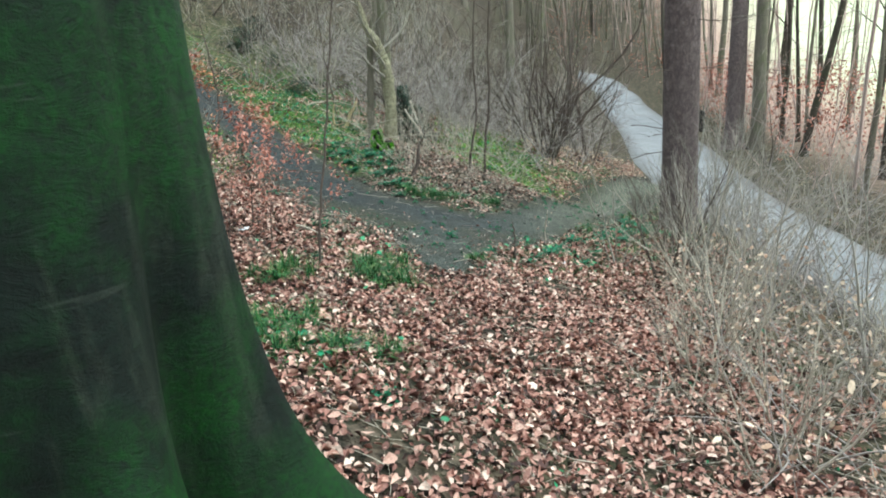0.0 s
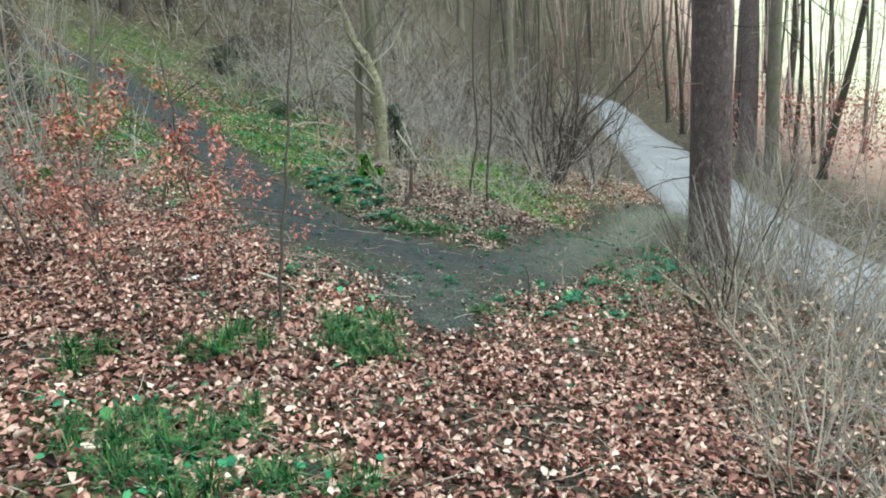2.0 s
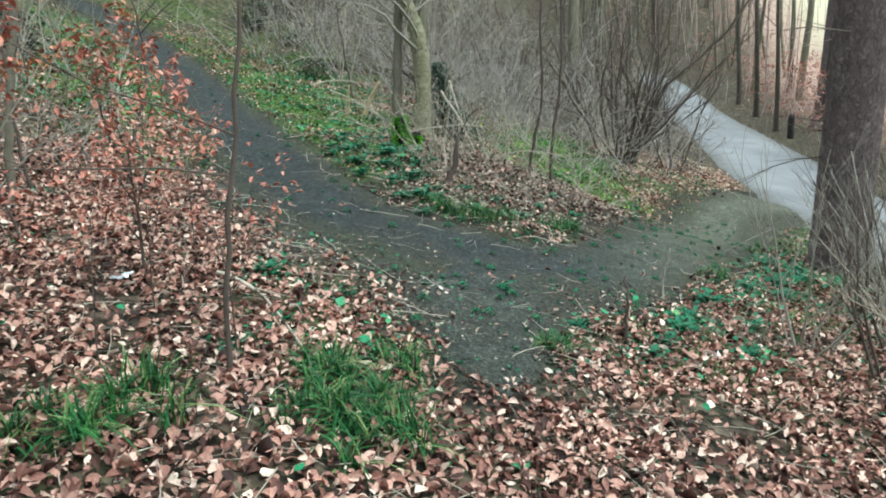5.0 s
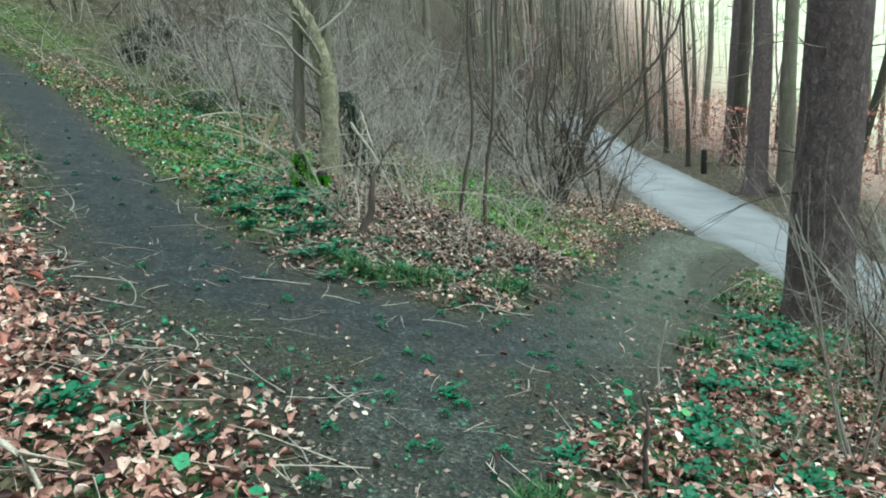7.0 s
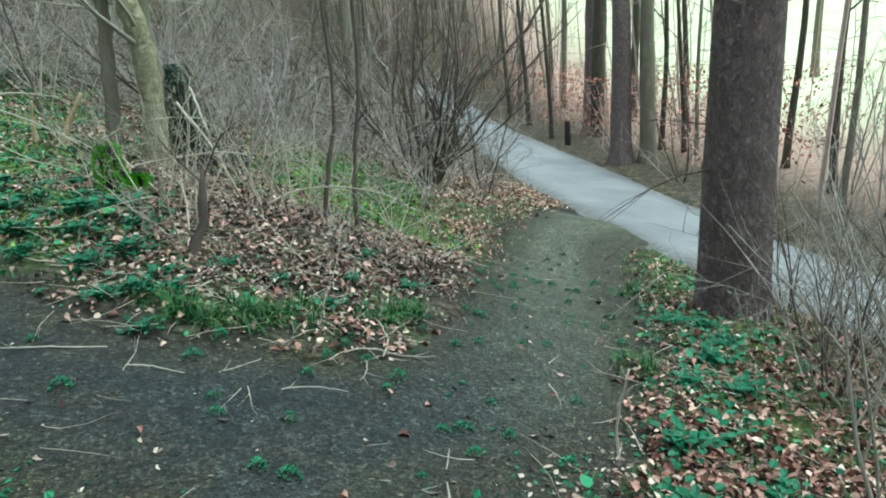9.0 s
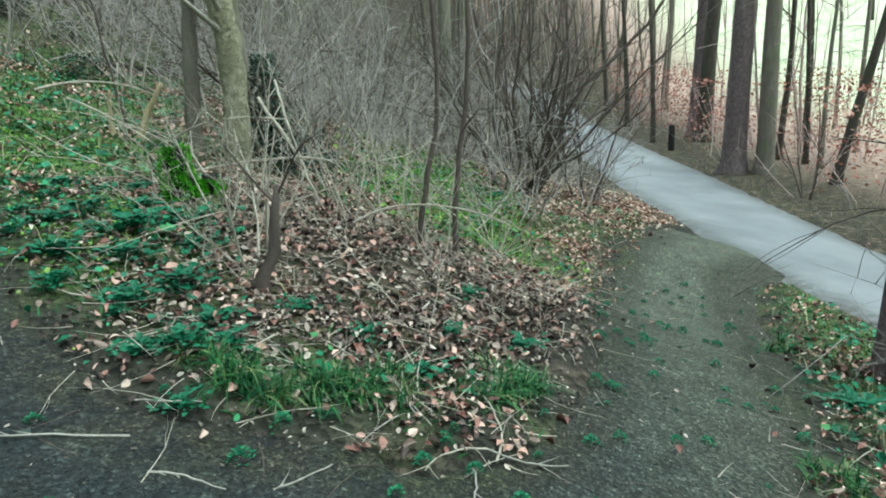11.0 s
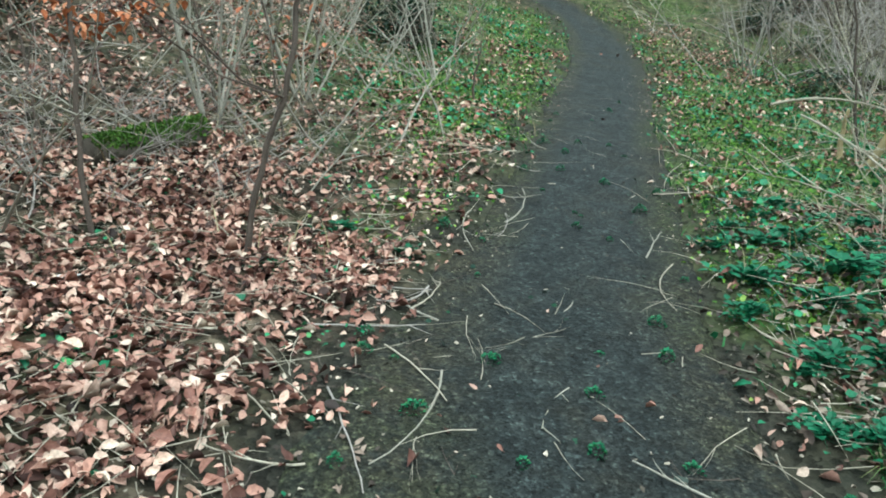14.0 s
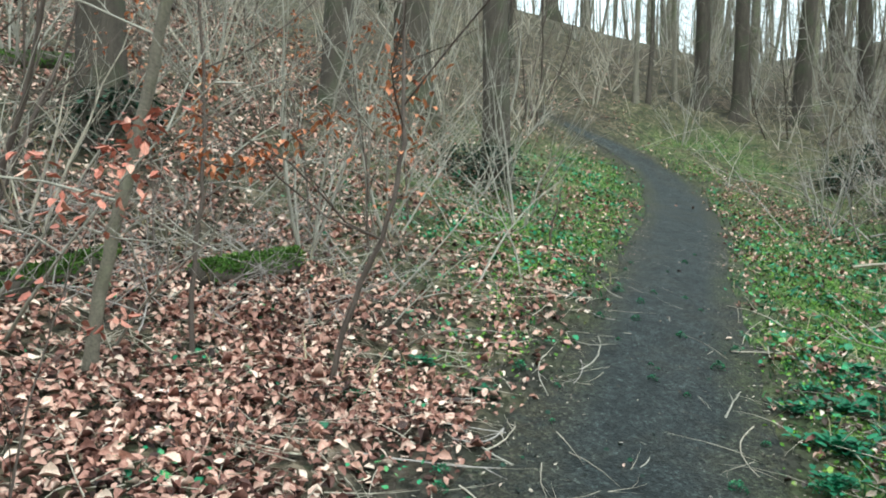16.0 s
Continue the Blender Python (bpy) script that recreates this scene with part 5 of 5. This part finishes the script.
stuff("ground_ivy", vs, fs, dark_ivy, "scattered dark green leaves and moss lumps on the path", "plants")
g = np.random.default_rng(72)
x, y = np.concatenate([g.uniform(-6, 3.5, 3400), g.uniform(-2.2, 3, 1300), g.uniform(-5.5, -1.5, 900)]), np.concatenate([g.uniform(1.5, 11, 3400), g.uniform(10.3, 15, 1300), g.uniform(7.8, 13.5, 900)])
ok = g.random(len(x)) < np.clip(open_ground(x, y), .04, 1)
x, y = x[ok], y[ok]
n, w = len(x), g.uniform(0, math.tau, len(x))
L = g.uniform(.08, .45, n)
z0, z1 = surface(x, y) + g.uniform(.015, .05, n), surface(x + np.cos(w) * L, y + np.sin(w) * L) + g.uniform(.015, .07, n)
vs, fs, _ = strands(np.stack([x, y, z0], -1), np.stack([np.cos(w) * L, np.sin(w) * L, z1 - z0], -1), L, g.uniform(.0015, .005, n), g.normal(0, .12, n), g, 4)
stuff("twig_litter", vs, fs, dry_stem, "fine dry twigs and stalks lying over the leaves", "twigs")
STICKS = "fallen sticks"
snag = [[(-2.36, 15.5), (-2.22, 15.5, .35), (-2.03, 15.49, .7)], [(-2.62, 15.55), (-2.6, 15.55, .25), (-2.55, 15.5, .5)]]
for i, p in enumerate(snag):
    stick(p, .05 - .02 * i, raw_wood, "broken_branch", "splintered pale yellow broken branch standing up", 1, 100 + i, STICKS)
for i, (p, r) in enumerate([([(-3.1, 15.1, .4), (-2.6, 15.4, .56), (-2.05, 15.4, .58)], .014), ([(-2.75, 14.9, .42), (-2.0, 14.2, .32), (-1.5, 13.7, .12)], .011), ([(-1.55, 13.7, .4), (-1.1, 13.2, .6), (-.56, 12.65, .8)], .009), ([(-.79, 14.55, 1.0), (-.7, 14.1, .7), (-.52, 13.6, .2)], .014), ([(-1.5, 13.9, .1), (-.7, 13.6, .35), (-.3, 13.4, .45)], .014), ([(-.9, 14.0, .8), (-.6, 13.6, .4), (-.45, 13.3, .1)], .016), ([(-.2, 12.9, .1), (.3, 12.9, .35), (.9, 12.7, .5)], .012),
                            ([(-1.89, 7.7, .15), (-1.55, 7.5, .08), (-1.11, 6.88, .03)], .013), ([(-1.17, 7.44), (-.85, 7.42), (-.56, 7.37)], .012), ([(-1.0, 7.0), (-.75, 6.95), (-.5, 6.75)], .009), ([(1.2, 9.3, 0), (1.22, 9.32, .25), (1.26, 9.3, .5)], .009)]):
    stick(p, r, dry_stem, "fallen_branch", "bleached dead branch lying among leaves and weeds", 3, 110 + i, STICKS)
for i, (a, b, c) in enumerate([((-.71, 8.34), (-.52, 8.67), (-.3, 8.38)), ((.04, 9.41), (.12, 9.36), (.2, 9.33)), ((.03, 9.13), (.15, 9.1), (.27, 9.03)), ((-.09, 8.33), (0, 8.44), (.07, 8.52)), ((.33, 8.97), (.38, 9.2), (.47, 9.45)), ((-2.3, 10.11), (-2.1, 9.85), (-2.0, 9.53)),
                               ((-.51, 10.02), (-.42, 10.1), (-.32, 10.2)), ((-.91, 10.07), (-.8, 10.06), (-.66, 10.01)), ((-.23, 9.89), (-.1, 9.93), (.08, 9.9)), ((-1.6, 9.2), (-1.45, 8.9), (-1.6, 8.6)), ((-1.9, 10.4), (-1.85, 10.2), (-1.75, 10.05)), ((-2.3, 10.9), (-2.35, 11.05), (-2.45, 11.15))]):
    stick([a, b, c], .0055, twig_bark, "fallen_twig", "dry forked twig lying on the dark path", 2, 130 + i, STICKS)
rng = random.Random(138)
count = 0
while count < 46:
    x, y, w, L = rng.uniform(-4.2, .4), rng.uniform(7.4, 13.2), rng.uniform(0, math.tau), rng.uniform(.22, .62)
    if not -.3 < float(paths(x, y)) < .4:
        continue
    dx, dy, b = math.cos(w) * L, math.sin(w) * L, rng.uniform(-.12, .12)
    stick([(x, y, .02), (x + dx * .5 - dy * b, y + dy * .5 + dx * b, .03), (x + dx, y + dy, rng.uniform(.02, .07))], rng.uniform(.003, .007), rng.choice([dry_stem, twig_bark, ash_twig]), "fallen_twig", "pale dry twig at the edge of the path", 2, 700 + count, STICKS)
    count += 1
rng = random.Random(140)
kinds = []
for i in range(8):
    t = Tubes(150 + i)
    L = t.rng.uniform(.12, .4)
    t.grow(Vector((0, 0, .006)), Vector((1, 0, 0)), L, .0032, 1, 2, 4, .22, 0, .7, steps=4)
    t.v = [Vector((v.x, v.y, .006 + v.z * .12)) for v in t.v]
    kinds.append(t.mesh("fallen_twig", dry_stem if i % 2 else dark_twig))
count = 0
while count < 300:
    x, y = rng.uniform(-6, 4.2), rng.uniform(6.8, 17)
    d = float(paths(x, y))
    if d > 0.25 or d < -.1 and rng.random() < .35:
        continue
    ob = tagged(new("fallen_twig", kinds[count % 8]), "small dry twig fallen on the path", "stick", STICKS)
    e = .1
    ob.matrix_basis = Matrix.Translation(ground_point(x, y, -.014)) @ pose(0, 0, 0, math.degrees(math.atan((float(land(x, y + e)) - float(land(x, y))) / e)), -math.degrees(math.atan((float(land(x + e, y)) - float(land(x, y))) / e)), 0) @ pose(0, 0, 0, 0, 0, rng.uniform(0, 360))
    count += 1


def log(a, b, r, label, seed):
    t = Tubes(seed)
    P = [Vector((a[0] + (b[0] - a[0]) * s, a[1] + (b[1] - a[1]) * s, float(surface(a[0] + (b[0] - a[0]) * s, a[1] + (b[1] - a[1]) * s)) + r * .35)) for s in (0, .2, .4, .6, .8, 1)]
    o = P[0].copy()
    t.tube([p - o for p in P], [r, r * 1.03, r * .96, r * .98, r * .9, r * .82], 14)
    for i, v in enumerate(t.v):
        q = P[i // 14] - o
        t.v[i] = q + (v - q) * (1 + .16 * math.sin(i * 2.1 + seed) + t.rng.uniform(-.1, .1))
    t.f.append(tuple(range(13, -1, -1)))
    ob = tagged(new("fallen_log"), label, "log")
    ob.location = o
    part("trunk", t.mesh("trunk", dark_bark), ob)
    m = Tubes(seed + 1)
    for k in range(1900):
        s, w = m.rng.random(), m.rng.gauss(math.pi / 2, .95)
        c = (P[0].lerp(P[-1], s)) - o
        side = (P[-1] - P[0]).normalized().cross(Vector((0, 0, 1)))
        q = c + side * math.cos(w) * r + Vector((0, 0, math.sin(w) * r))
        if math.sin(9 * s + seed) + math.sin(23 * s + 2 * w) < -1.2:
            continue
        m.leaf(q * 1.0 + Vector((0, 0, m.rng.uniform(-.01, .02))), Vector((m.rng.uniform(-1, 1), m.rng.uniform(-1, 1), m.rng.uniform(-.2, .9))), side, m.rng.uniform(.015, .04), .6)
    tagged(part("moss", m.mesh("moss", moss_green, False), ob, "green moss on the top"), kind="stuff")


moss_green = leafy("moss_green", [(0.0, (0.03, 0.07, 0.01)), (0.6, (0.07, 0.15, 0.02)), (1.0, (0.14, 0.22, 0.05))], 0.8)
log((-5.15, 9.75), (-5.35, 10.6), .11, "short rotting log with green moss in the litter", 201)
log((-4.85, 8.5), (-5.5, 9.3), .07, "thin mossy log half buried in leaves", 205)
log((-9.2, 8.6), (-9.6, 9.7), .12, "fallen log with mossy top on the bank", 209)
log((-4.4, 21.0), (-3.0, 22.4), .14, "long fallen log behind the pale trees", 213)


# ---- green clumps ----
def tuft_kind(seed, n, height, spread, mat):
    """Long narrow blades that rise from a few crowns and arch over: a mesh for each crown."""
    out = []
    for c in range(6):
        t = Tubes(seed * 7 + c)
        heart = Vector((t.rng.gauss(0, .5) * spread, t.rng.gauss(0, .5) * spread, -.01))
        for k in range(n // 6):
            w = t.rng.uniform(0, math.tau)
            o = heart + Vector((t.rng.gauss(0, .025), t.rng.gauss(0, .025), 0))
            away = Vector((math.cos(w), math.sin(w), 0))
            L, lean = height * t.rng.uniform(.55, 1.25), t.rng.uniform(.2, 1.1)
            s = Vector((-away.y, away.x, 0)) * t.rng.uniform(.0025, .0048)
            n0 = len(t.v)
            for u, wd in ((0, 1), (.35, 1.1), (.7, .8), (1, .1)):
                p = o + away * (L * lean * u * (.35 + .65 * u)) + Vector((0, 0, L * (1.1 * u - (.25 + .75 * lean) * u * u)))
                t.v += [p - s * wd, p + s * wd]
            t.f += [(n0 + 2 * i, n0 + 2 * i + 1, n0 + 2 * i + 3, n0 + 2 * i + 2) for i in range(3)]
        out.append(t.mesh("clump", mat, False))
    return out


def herb_kind(seed, n, spread, mat, size):
    t = Tubes(seed)
    t.v.append(Vector((0, 0, 0)))
    for k in range(n):
        w, q = t.rng.uniform(0, math.tau), abs(t.rng.gauss(0, .5))
        o = Vector((math.cos(w) * q * spread, math.sin(w) * q * spread, t.rng.uniform(.008, .055)))
        t.leaf(o, Vector((math.cos(w + t.rng.uniform(-1, 1)), math.sin(w + t.rng.uniform(-1, 1)), t.rng.uniform(-.1, .5))), Vector((0, 0, 1)), size * t.rng.uniform(.7, 1.3), .85)
        t.v.append(Vector((.004, .003, .003)))
        t.f.append((0, len(t.v) - 1, len(t.v) - 7))
    return t.mesh("herb_clump", mat, False)


TUFTS = [tuft_kind(301 + i, 190, .27, .2, grass_blade) for i in range(3)]
for i, (x, y, s) in enumerate([(-2.49, 5.65, 1.1), (-1.72, 4.8, .95), (-1.38, 4.55, .9), (-1.2, 4.0, .95), (-1.55, 4.05, .85), (-1.9, 4.45, .8), (-1.62, 4.4, .9), (-1.02, 4.35, .7), (-.74, 6.26, 1.0), (-.7, 6.5, .8), (-.88, 4.19, .9), (-.58, 4.35, .8), (-.81, 6.54, 1.0), (-1.07, 6.77, 1.1), (-1.67, 6.05, 1.1), (-1.85, 5.9, .9), (.15, 7.82, .7), (-.78, 7.05, .9), (-.46, 10.71, .8), (-.3, 10.68, .8), (.49, 10.92, .9), (.6, 11.0, .8), (-.75, 10.7, .8), (-.15, 10.7, .7), (-.9, 10.85, .6), (-.6, 10.66, .7), (2.0, 10.6, .7), (3.3, 12.9, .8), (-.95, 6.35, 1.0), (-1.25, 4.8, .9)]):
    ob = tagged(new("grass_tuft"), "tuft of bright green grass among fallen leaves", "grass", "grass tufts")
    for me in TUFTS[i % 3]:
        part("clump", me, ob)
    ob.matrix_basis = Matrix.Translation(ground_point(x, y)) @ pose(0, 0, 0, 0, 0, i * 77) @ Matrix.Scale(s, 4)
HERBS = [herb_kind(311 + i, 80, .19, ivy_leaf, .04) for i in range(3)]
for i, (x, y, s) in enumerate([(-1.75, 8.13, 1), (.78, 7.9, 1), (-1.52, 12.17, 1.5), (-1.13, 11.57, 1.3), (3.1, 11.09, 1.2), (2.02, 9.63, 1.0), (-.14, 8.74, .8), (-1.71, 8.03, 1.1), (-3.81, 10.7, 1.0), (-3.5, 10.05, .7), (-3.31, 10.78, .7), (2.7, 10.7, 1.4), (1.6, 9.4, 1.2), (1.15, 8.5, 1.2), (.9, 8.1, 1), (-1.8, 11.8, 1.2), (-2.0, 12.3, 1.2), (-1.3, 12.4, 1.3), (-.9, 11.2, 1.0), (-.2, 11.2, .8), (.3, 11.5, .8), (-1.2, 7.9, .8), (-1.4, 7.3, .8), (-1.55, 6.95, .7), (.35, 8.2, .7), (1.3, 8.9, 1.1), (-.5, 3.4, .7), (.1, 3.6, .6), (-1.9, 12.6, 1.2), (-1.6, 12.7, 1.1), (-1.45, 11.8, 1.2), (-1.3, 11.3, 1.1), (-1.1, 12.0, 1.0), (-.8, 11.0, 1.0), (-1.0, 10.95, .9), (-2.2, 13.0, 1.1), (-1.75, 13.3, 1.0), (-.5, 11.4, .8), (.1, 11.0, .8), (.7, 11.5, .8), (.5, 12.2, .8), (2.5, 10.1, 1.2), (3.3, 11.6, 1.3), (2.9, 11.5, 1.3), (2.2, 10.3, 1.2), (1.8, 9.0, 1.0), (1.5, 8.2, 1.0)] + [(-2.45 + .75 * a + .1 * math.sin(9 * a), 13.1 - 1.0 * a - .5 * (b % 2), .55 + .1 * (b % 4)) for b, a in enumerate(k * .16 for k in range(14))]):
    ob = tagged(new("herb_clump", HERBS[i % 3]), "low clump of dark green rounded leaves", "plant", "herb clumps")
    ob.matrix_basis = Matrix.Translation(ground_point(x, y)) @ pose(0, 0, 0, 0, 0, i * 67) @ Matrix.Scale(s, 4)


def bush_kind(seed, n, rx, rz, mat, size):
    t = Tubes(seed)
    for k in range(9):
        w = t.rng.uniform(0, math.tau)
        t.grow(Vector((0, 0, -.03)), Vector((math.cos(w), math.sin(w), 1.2)), rz * 1.2, .008, 1, 4, 4, .2, .1, .8)
    stems = t.mesh("stem", dark_twig)
    t = Tubes(seed + 1)
    for k in range(n):
        w, q, h = t.rng.uniform(0, math.tau), t.rng.random() ** .5, t.rng.random()
        r = rx * q * (1 - .6 * h * h) * (1 + .3 * math.sin(3 * w + seed))
        t.leaf(Vector((math.cos(w) * r, math.sin(w) * r, rz * h)), Vector((math.cos(w + t.rng.uniform(-1, 1)), math.sin(w + t.rng.uniform(-1, 1)), t.rng.uniform(-.6, .4))), Vector((0, 0, 1)), size * t.rng.uniform(.6, 1.3), .7)
    return [stems], t.mesh("foliage", mat, False)


EVERGREEN = [bush_kind(321, 420, .5, .6, dark_ivy, .07), bush_kind(323, 300, .4, .4, dark_ivy, .06)]
for x, y, k, s in [(-6.6, 23.3, 0, 1.1), (-6.4, 24.4, 0, 1.2), (-7.5, 14.5, 0, 1.1), (-8.0, 14.3, 1, 1.1), (-7.5, 9.6, 0, 1.0), (-7.9, 9.9, 1, 1.2), (-6.5, 22.8, 1, 1.0), (-4.1, 19.3, 1, 1.0), (-5.4, 22.6, 1, .9), (-.9, 15.6, 0, .9), (-.7, 16.3, 1, 1.1), (-1.0, 18.6, 0, .9)]:
    plant_shrub(EVERGREEN[k], x, y, x * 60 % 360, s, "evergreen_bush", "low dark evergreen bush of ivy or bramble", "evergreen bushes")
t = Tubes(340)
for k in range(1500):
    w, h = t.rng.uniform(0, math.tau), t.rng.random() ** 1.2 * 1.25
    r = .09 + .3 * t.rng.random() ** 1.5 * (1 - h / 1.3)
    t.leaf(Vector((math.cos(w) * r - .02 * h, math.sin(w) * r, h)), Vector((math.cos(w), math.sin(w), -.8)), Vector((0, 0, 1)), t.rng.uniform(.03, .055), .8)
ivy_host = [o for o in scene.objects if o.name.startswith("ivy_trunk")][0]
tagged(part("ivy", t.mesh("ivy", dark_ivy, False), ivy_host, "dark green climbing ivy"), kind="stuff")

arch = crooked_tree("beech_sapling", [(-4.25, 9.44, -.1), (-4.24, 9.47, .5), (-4.23, 9.5, 1.0), (-4.22, 9.48, 1.6), (-4.19, 9.44, 2.2)], [.016, .014, .012, .009, .004], dark_twig, dark_twig, 95, 3, "beech sapling with an arching branch of orange leaves")
tw, lf = Tubes(96), Tubes(97)
line = [Vector(p) for p in ((0, .05, 1.08), (.1, .2, 1.06), (.22, .35, 1.14), (.36, .52, 1.27), (.5, .68, 1.42))]
tw.tube(line, [.008, .007, .006, .004, .002], 5)
for k in range(150):
    if k < 60:
        q = Vector((tw.rng.gauss(0, .05), .05 + tw.rng.gauss(0, .06), tw.rng.uniform(1.0, 1.7)))
    else:
        u = tw.rng.uniform(0, 3.99)
        q = line[int(u)].lerp(line[int(u) + 1], u % 1) + Vector((tw.rng.gauss(0, .05), tw.rng.gauss(0, .05), tw.rng.gauss(0, .05)))
    lf.leaf(q, Vector((tw.rng.uniform(-1, 1), tw.rng.uniform(-1, 1), -.6)), Vector((0, 0, 1)), tw.rng.uniform(.04, .07), .5)
part("branch", tw.mesh("branch", dark_twig), arch)
part("foliage", lf.mesh("foliage", rust_leaf, False), arch)


def fern(x, y, size, seed):
    t = Tubes(seed)
    fern_ob = tagged(new("fern"), "bright lime green fern at the foot of a trunk", "fern")
    fern_ob.location = ground_point(x, y)
    for k in range(9):
        t = Tubes(seed + k)
        w = k * .7 + t.rng.uniform(-.2, .2)
        d = Vector((math.cos(w), math.sin(w), 0))
        for j in range(16):
            s = j / 15
            p = d * (s * size * .42) + Vector((0, 0, size * (1.35 * s - .6 * s * s)))
            for sd in (-1, 1):
                t.leaf(p, Vector((-d.y, d.x, 0)) * sd + d * .4 + Vector((0, 0, -.2)), Vector((0, 0, 1)), size * .3 * (1 - .75 * s), .35)
        part("frond", t.mesh("frond", lime_leaf, False), fern_ob)


def mossy_stump(x, y, r, h, seed):
    """A low rotten stump, split on one side, its face thick with moss."""
    t = Tubes(seed)
    hs = (-.1, 0, .08, .18, h * .7, h * .92, h)
    t.tube([Vector((.02 * math.sin(9 * k), .015 * math.cos(7 * k), k)) for k in hs], [r * 1.35, r * 1.2, r * 1.05, r, r * .95, r * .85, r * .4], 14)
    ob = tagged(new("mossy_stump"), "low rotten stump thickly covered in bright green moss", "stump")
    ob.location = ground_point(x, y)
    part("stump", t.mesh("stump", black_wood), ob)
    m = Tubes(seed + 1)
    for k in range(2600):
        w, q = m.rng.uniform(-2.9, .7), m.rng.random() * h * 1.02
        if math.sin(5 * w + 14 * q + seed) + math.sin(9 * q * 3 - 2 * w) < -1.1:
            continue
        rr = r * (1.2 - .5 * (q / h) ** 2) + .022 * math.sin(6 * w + 1) * math.sin(21 * q) + m.rng.uniform(0, .02)
        d = Vector((math.cos(w), math.sin(w), m.rng.uniform(-.2, .9)))
        m.leaf(Vector((math.cos(w) * rr, math.sin(w) * rr, q)), d + Vector((m.rng.uniform(-.6, .6), m.rng.uniform(-.6, .6), 0)), Vector((0, 0, 1)), m.rng.uniform(.014, .03), .6)
    tagged(part("moss", m.mesh("moss", bright_moss, False), ob, "vivid lime green moss"), kind="stuff")


mossy_stump(-1.42, 13.1, .09, .38, 401)
mossy_stump(-1.24, 13.22, .06, .14, 431)
fern(.75, 17.2, .3, 461)


# ---- litter dropped by passers-by, a roadside post ----
def crumple(x, y, size, seed, label):
    t = Tubes(seed)
    n = 7
    for i in range(n):
        for j in range(n):
            t.v.append(Vector(((i / (n - 1) - .5) * size * 1.3, (j / (n - 1) - .5) * size, .02 + t.rng.uniform(0, .25) * size)))
    for i in range(n - 1):
        for j in range(n - 1):
            t.f.append((i * n + j, (i + 1) * n + j, (i + 1) * n + j + 1, i * n + j + 1))
    me = t.mesh("paper_scrap", white_paper, False)
    ob = tagged(new("paper_scrap", me), label, "litter")
    m = ob.modifiers.new("thick", "SOLIDIFY")
    m.thickness = .002
    ob.location = ground_point(x, y)


m_, nt_, p_, tc_ = material("white_paper", 0.6)
nt_.links.new(ramp(nt_, noise_node(nt_, tc_.outputs["Object"], 30), [(.3, (.7, .72, .75)), (.7, (.85, .86, .88))]), p_.inputs["Base Color"])
white_paper = m_
crumple(-2.51, 7.69, .09, 501, "crumpled white paper lying in brown leaves")
crumple(1.23, 8.07, .08, 502, "crumpled pale blue-white wrapper in the leaves")
crumple(-3.75, 9.2, .08, 503, "scrap of white paper on the leaf litter")
crumple(-1.04, 7.17, .05, 504, "tiny white scrap beside the grass")
t = Tubes(510)
t.tube([Vector((0, 0, h)) for h in (-.3, 0, .5, .95, 1.0)], [.13, .13, .125, .12, .09], 14)
post = tagged(new("wooden_post", t.mesh("wooden_post", black_wood)), "short black weathered wooden post beside the lane", "post")
post.location = ground_point(12.2, 33.6)


def stone(x, y, size, flat, seed, mat, name, label):
    t = Tubes(seed)
    rows, cols = 7, 12
    for i in range(rows):
        a = math.pi * i / (rows - 1)
        for j in range(cols):
            w = math.tau * j / cols
            k = 1 + .18 * math.sin(3 * w + seed) * math.sin(a) + t.rng.uniform(-.06, .06)
            t.v.append(Vector((math.cos(w) * math.sin(a) * size * k, math.sin(w) * math.sin(a) * size * .75 * k, math.cos(a) * size * flat * k)))
    for i in range(rows - 1):
        for j in range(cols):
            l = (j + 1) % cols
            t.f.append((i * cols + j, (i + 1) * cols + j, (i + 1) * cols + l, i * cols + l))
    ob = tagged(new(name, t.mesh(name, mat)), label, "stone")
    ob.location = ground_point(x, y, size * flat * .25)


for i, (x, y, size) in enumerate([(-.85, 4.42, .17), (-.62, 4.3, .1), (.12, 3.95, .08), (-1.0, 4.5, .1)]):
    stone(x, y, size, .45, 601 + i, black_wood, "stone", "dark damp stone half buried in brown leaves")
MOSS_TUFTS = []
for i in range(5):
    t = Tubes(640 + i)
    for k in range(90):
        w, q = t.rng.uniform(0, math.tau), t.rng.random() ** .6
        o = Vector((math.cos(w) * q * .038 * (1 + .3 * math.sin(2 * w + i)), math.sin(w) * q * .028, .04 * (1 - q * q)))
        t.leaf(o, Vector((math.cos(w) + t.rng.uniform(-.7, .7), math.sin(w) + t.rng.uniform(-.7, .7), t.rng.uniform(.1, .9))), Vector((0, 0, 1)), t.rng.uniform(.008, .018), .6)
    MOSS_TUFTS.append(t.mesh("moss_tuft", ivy_leaf, False))
rng = random.Random(645)
count = 0
while count < 190:
    x, y = rng.uniform(-5, 4), rng.uniform(7.2, 15.5)
    d = float(paths(x, y))
    if d > .12 or x < -.8 and rng.random() < .55:
        continue
    ob = tagged(new("moss_tuft", MOSS_TUFTS[count % 5]), "small dark green tuft of moss on the trodden path", "moss", "moss tufts on the path")
    ob.matrix_basis = Matrix.Translation(ground_point(x, y, -.012)) @ pose(0, 0, 0, 0, 0, rng.uniform(0, 360)) @ Matrix.Scale(rng.uniform(.5, 1.3), 4)
    count += 1
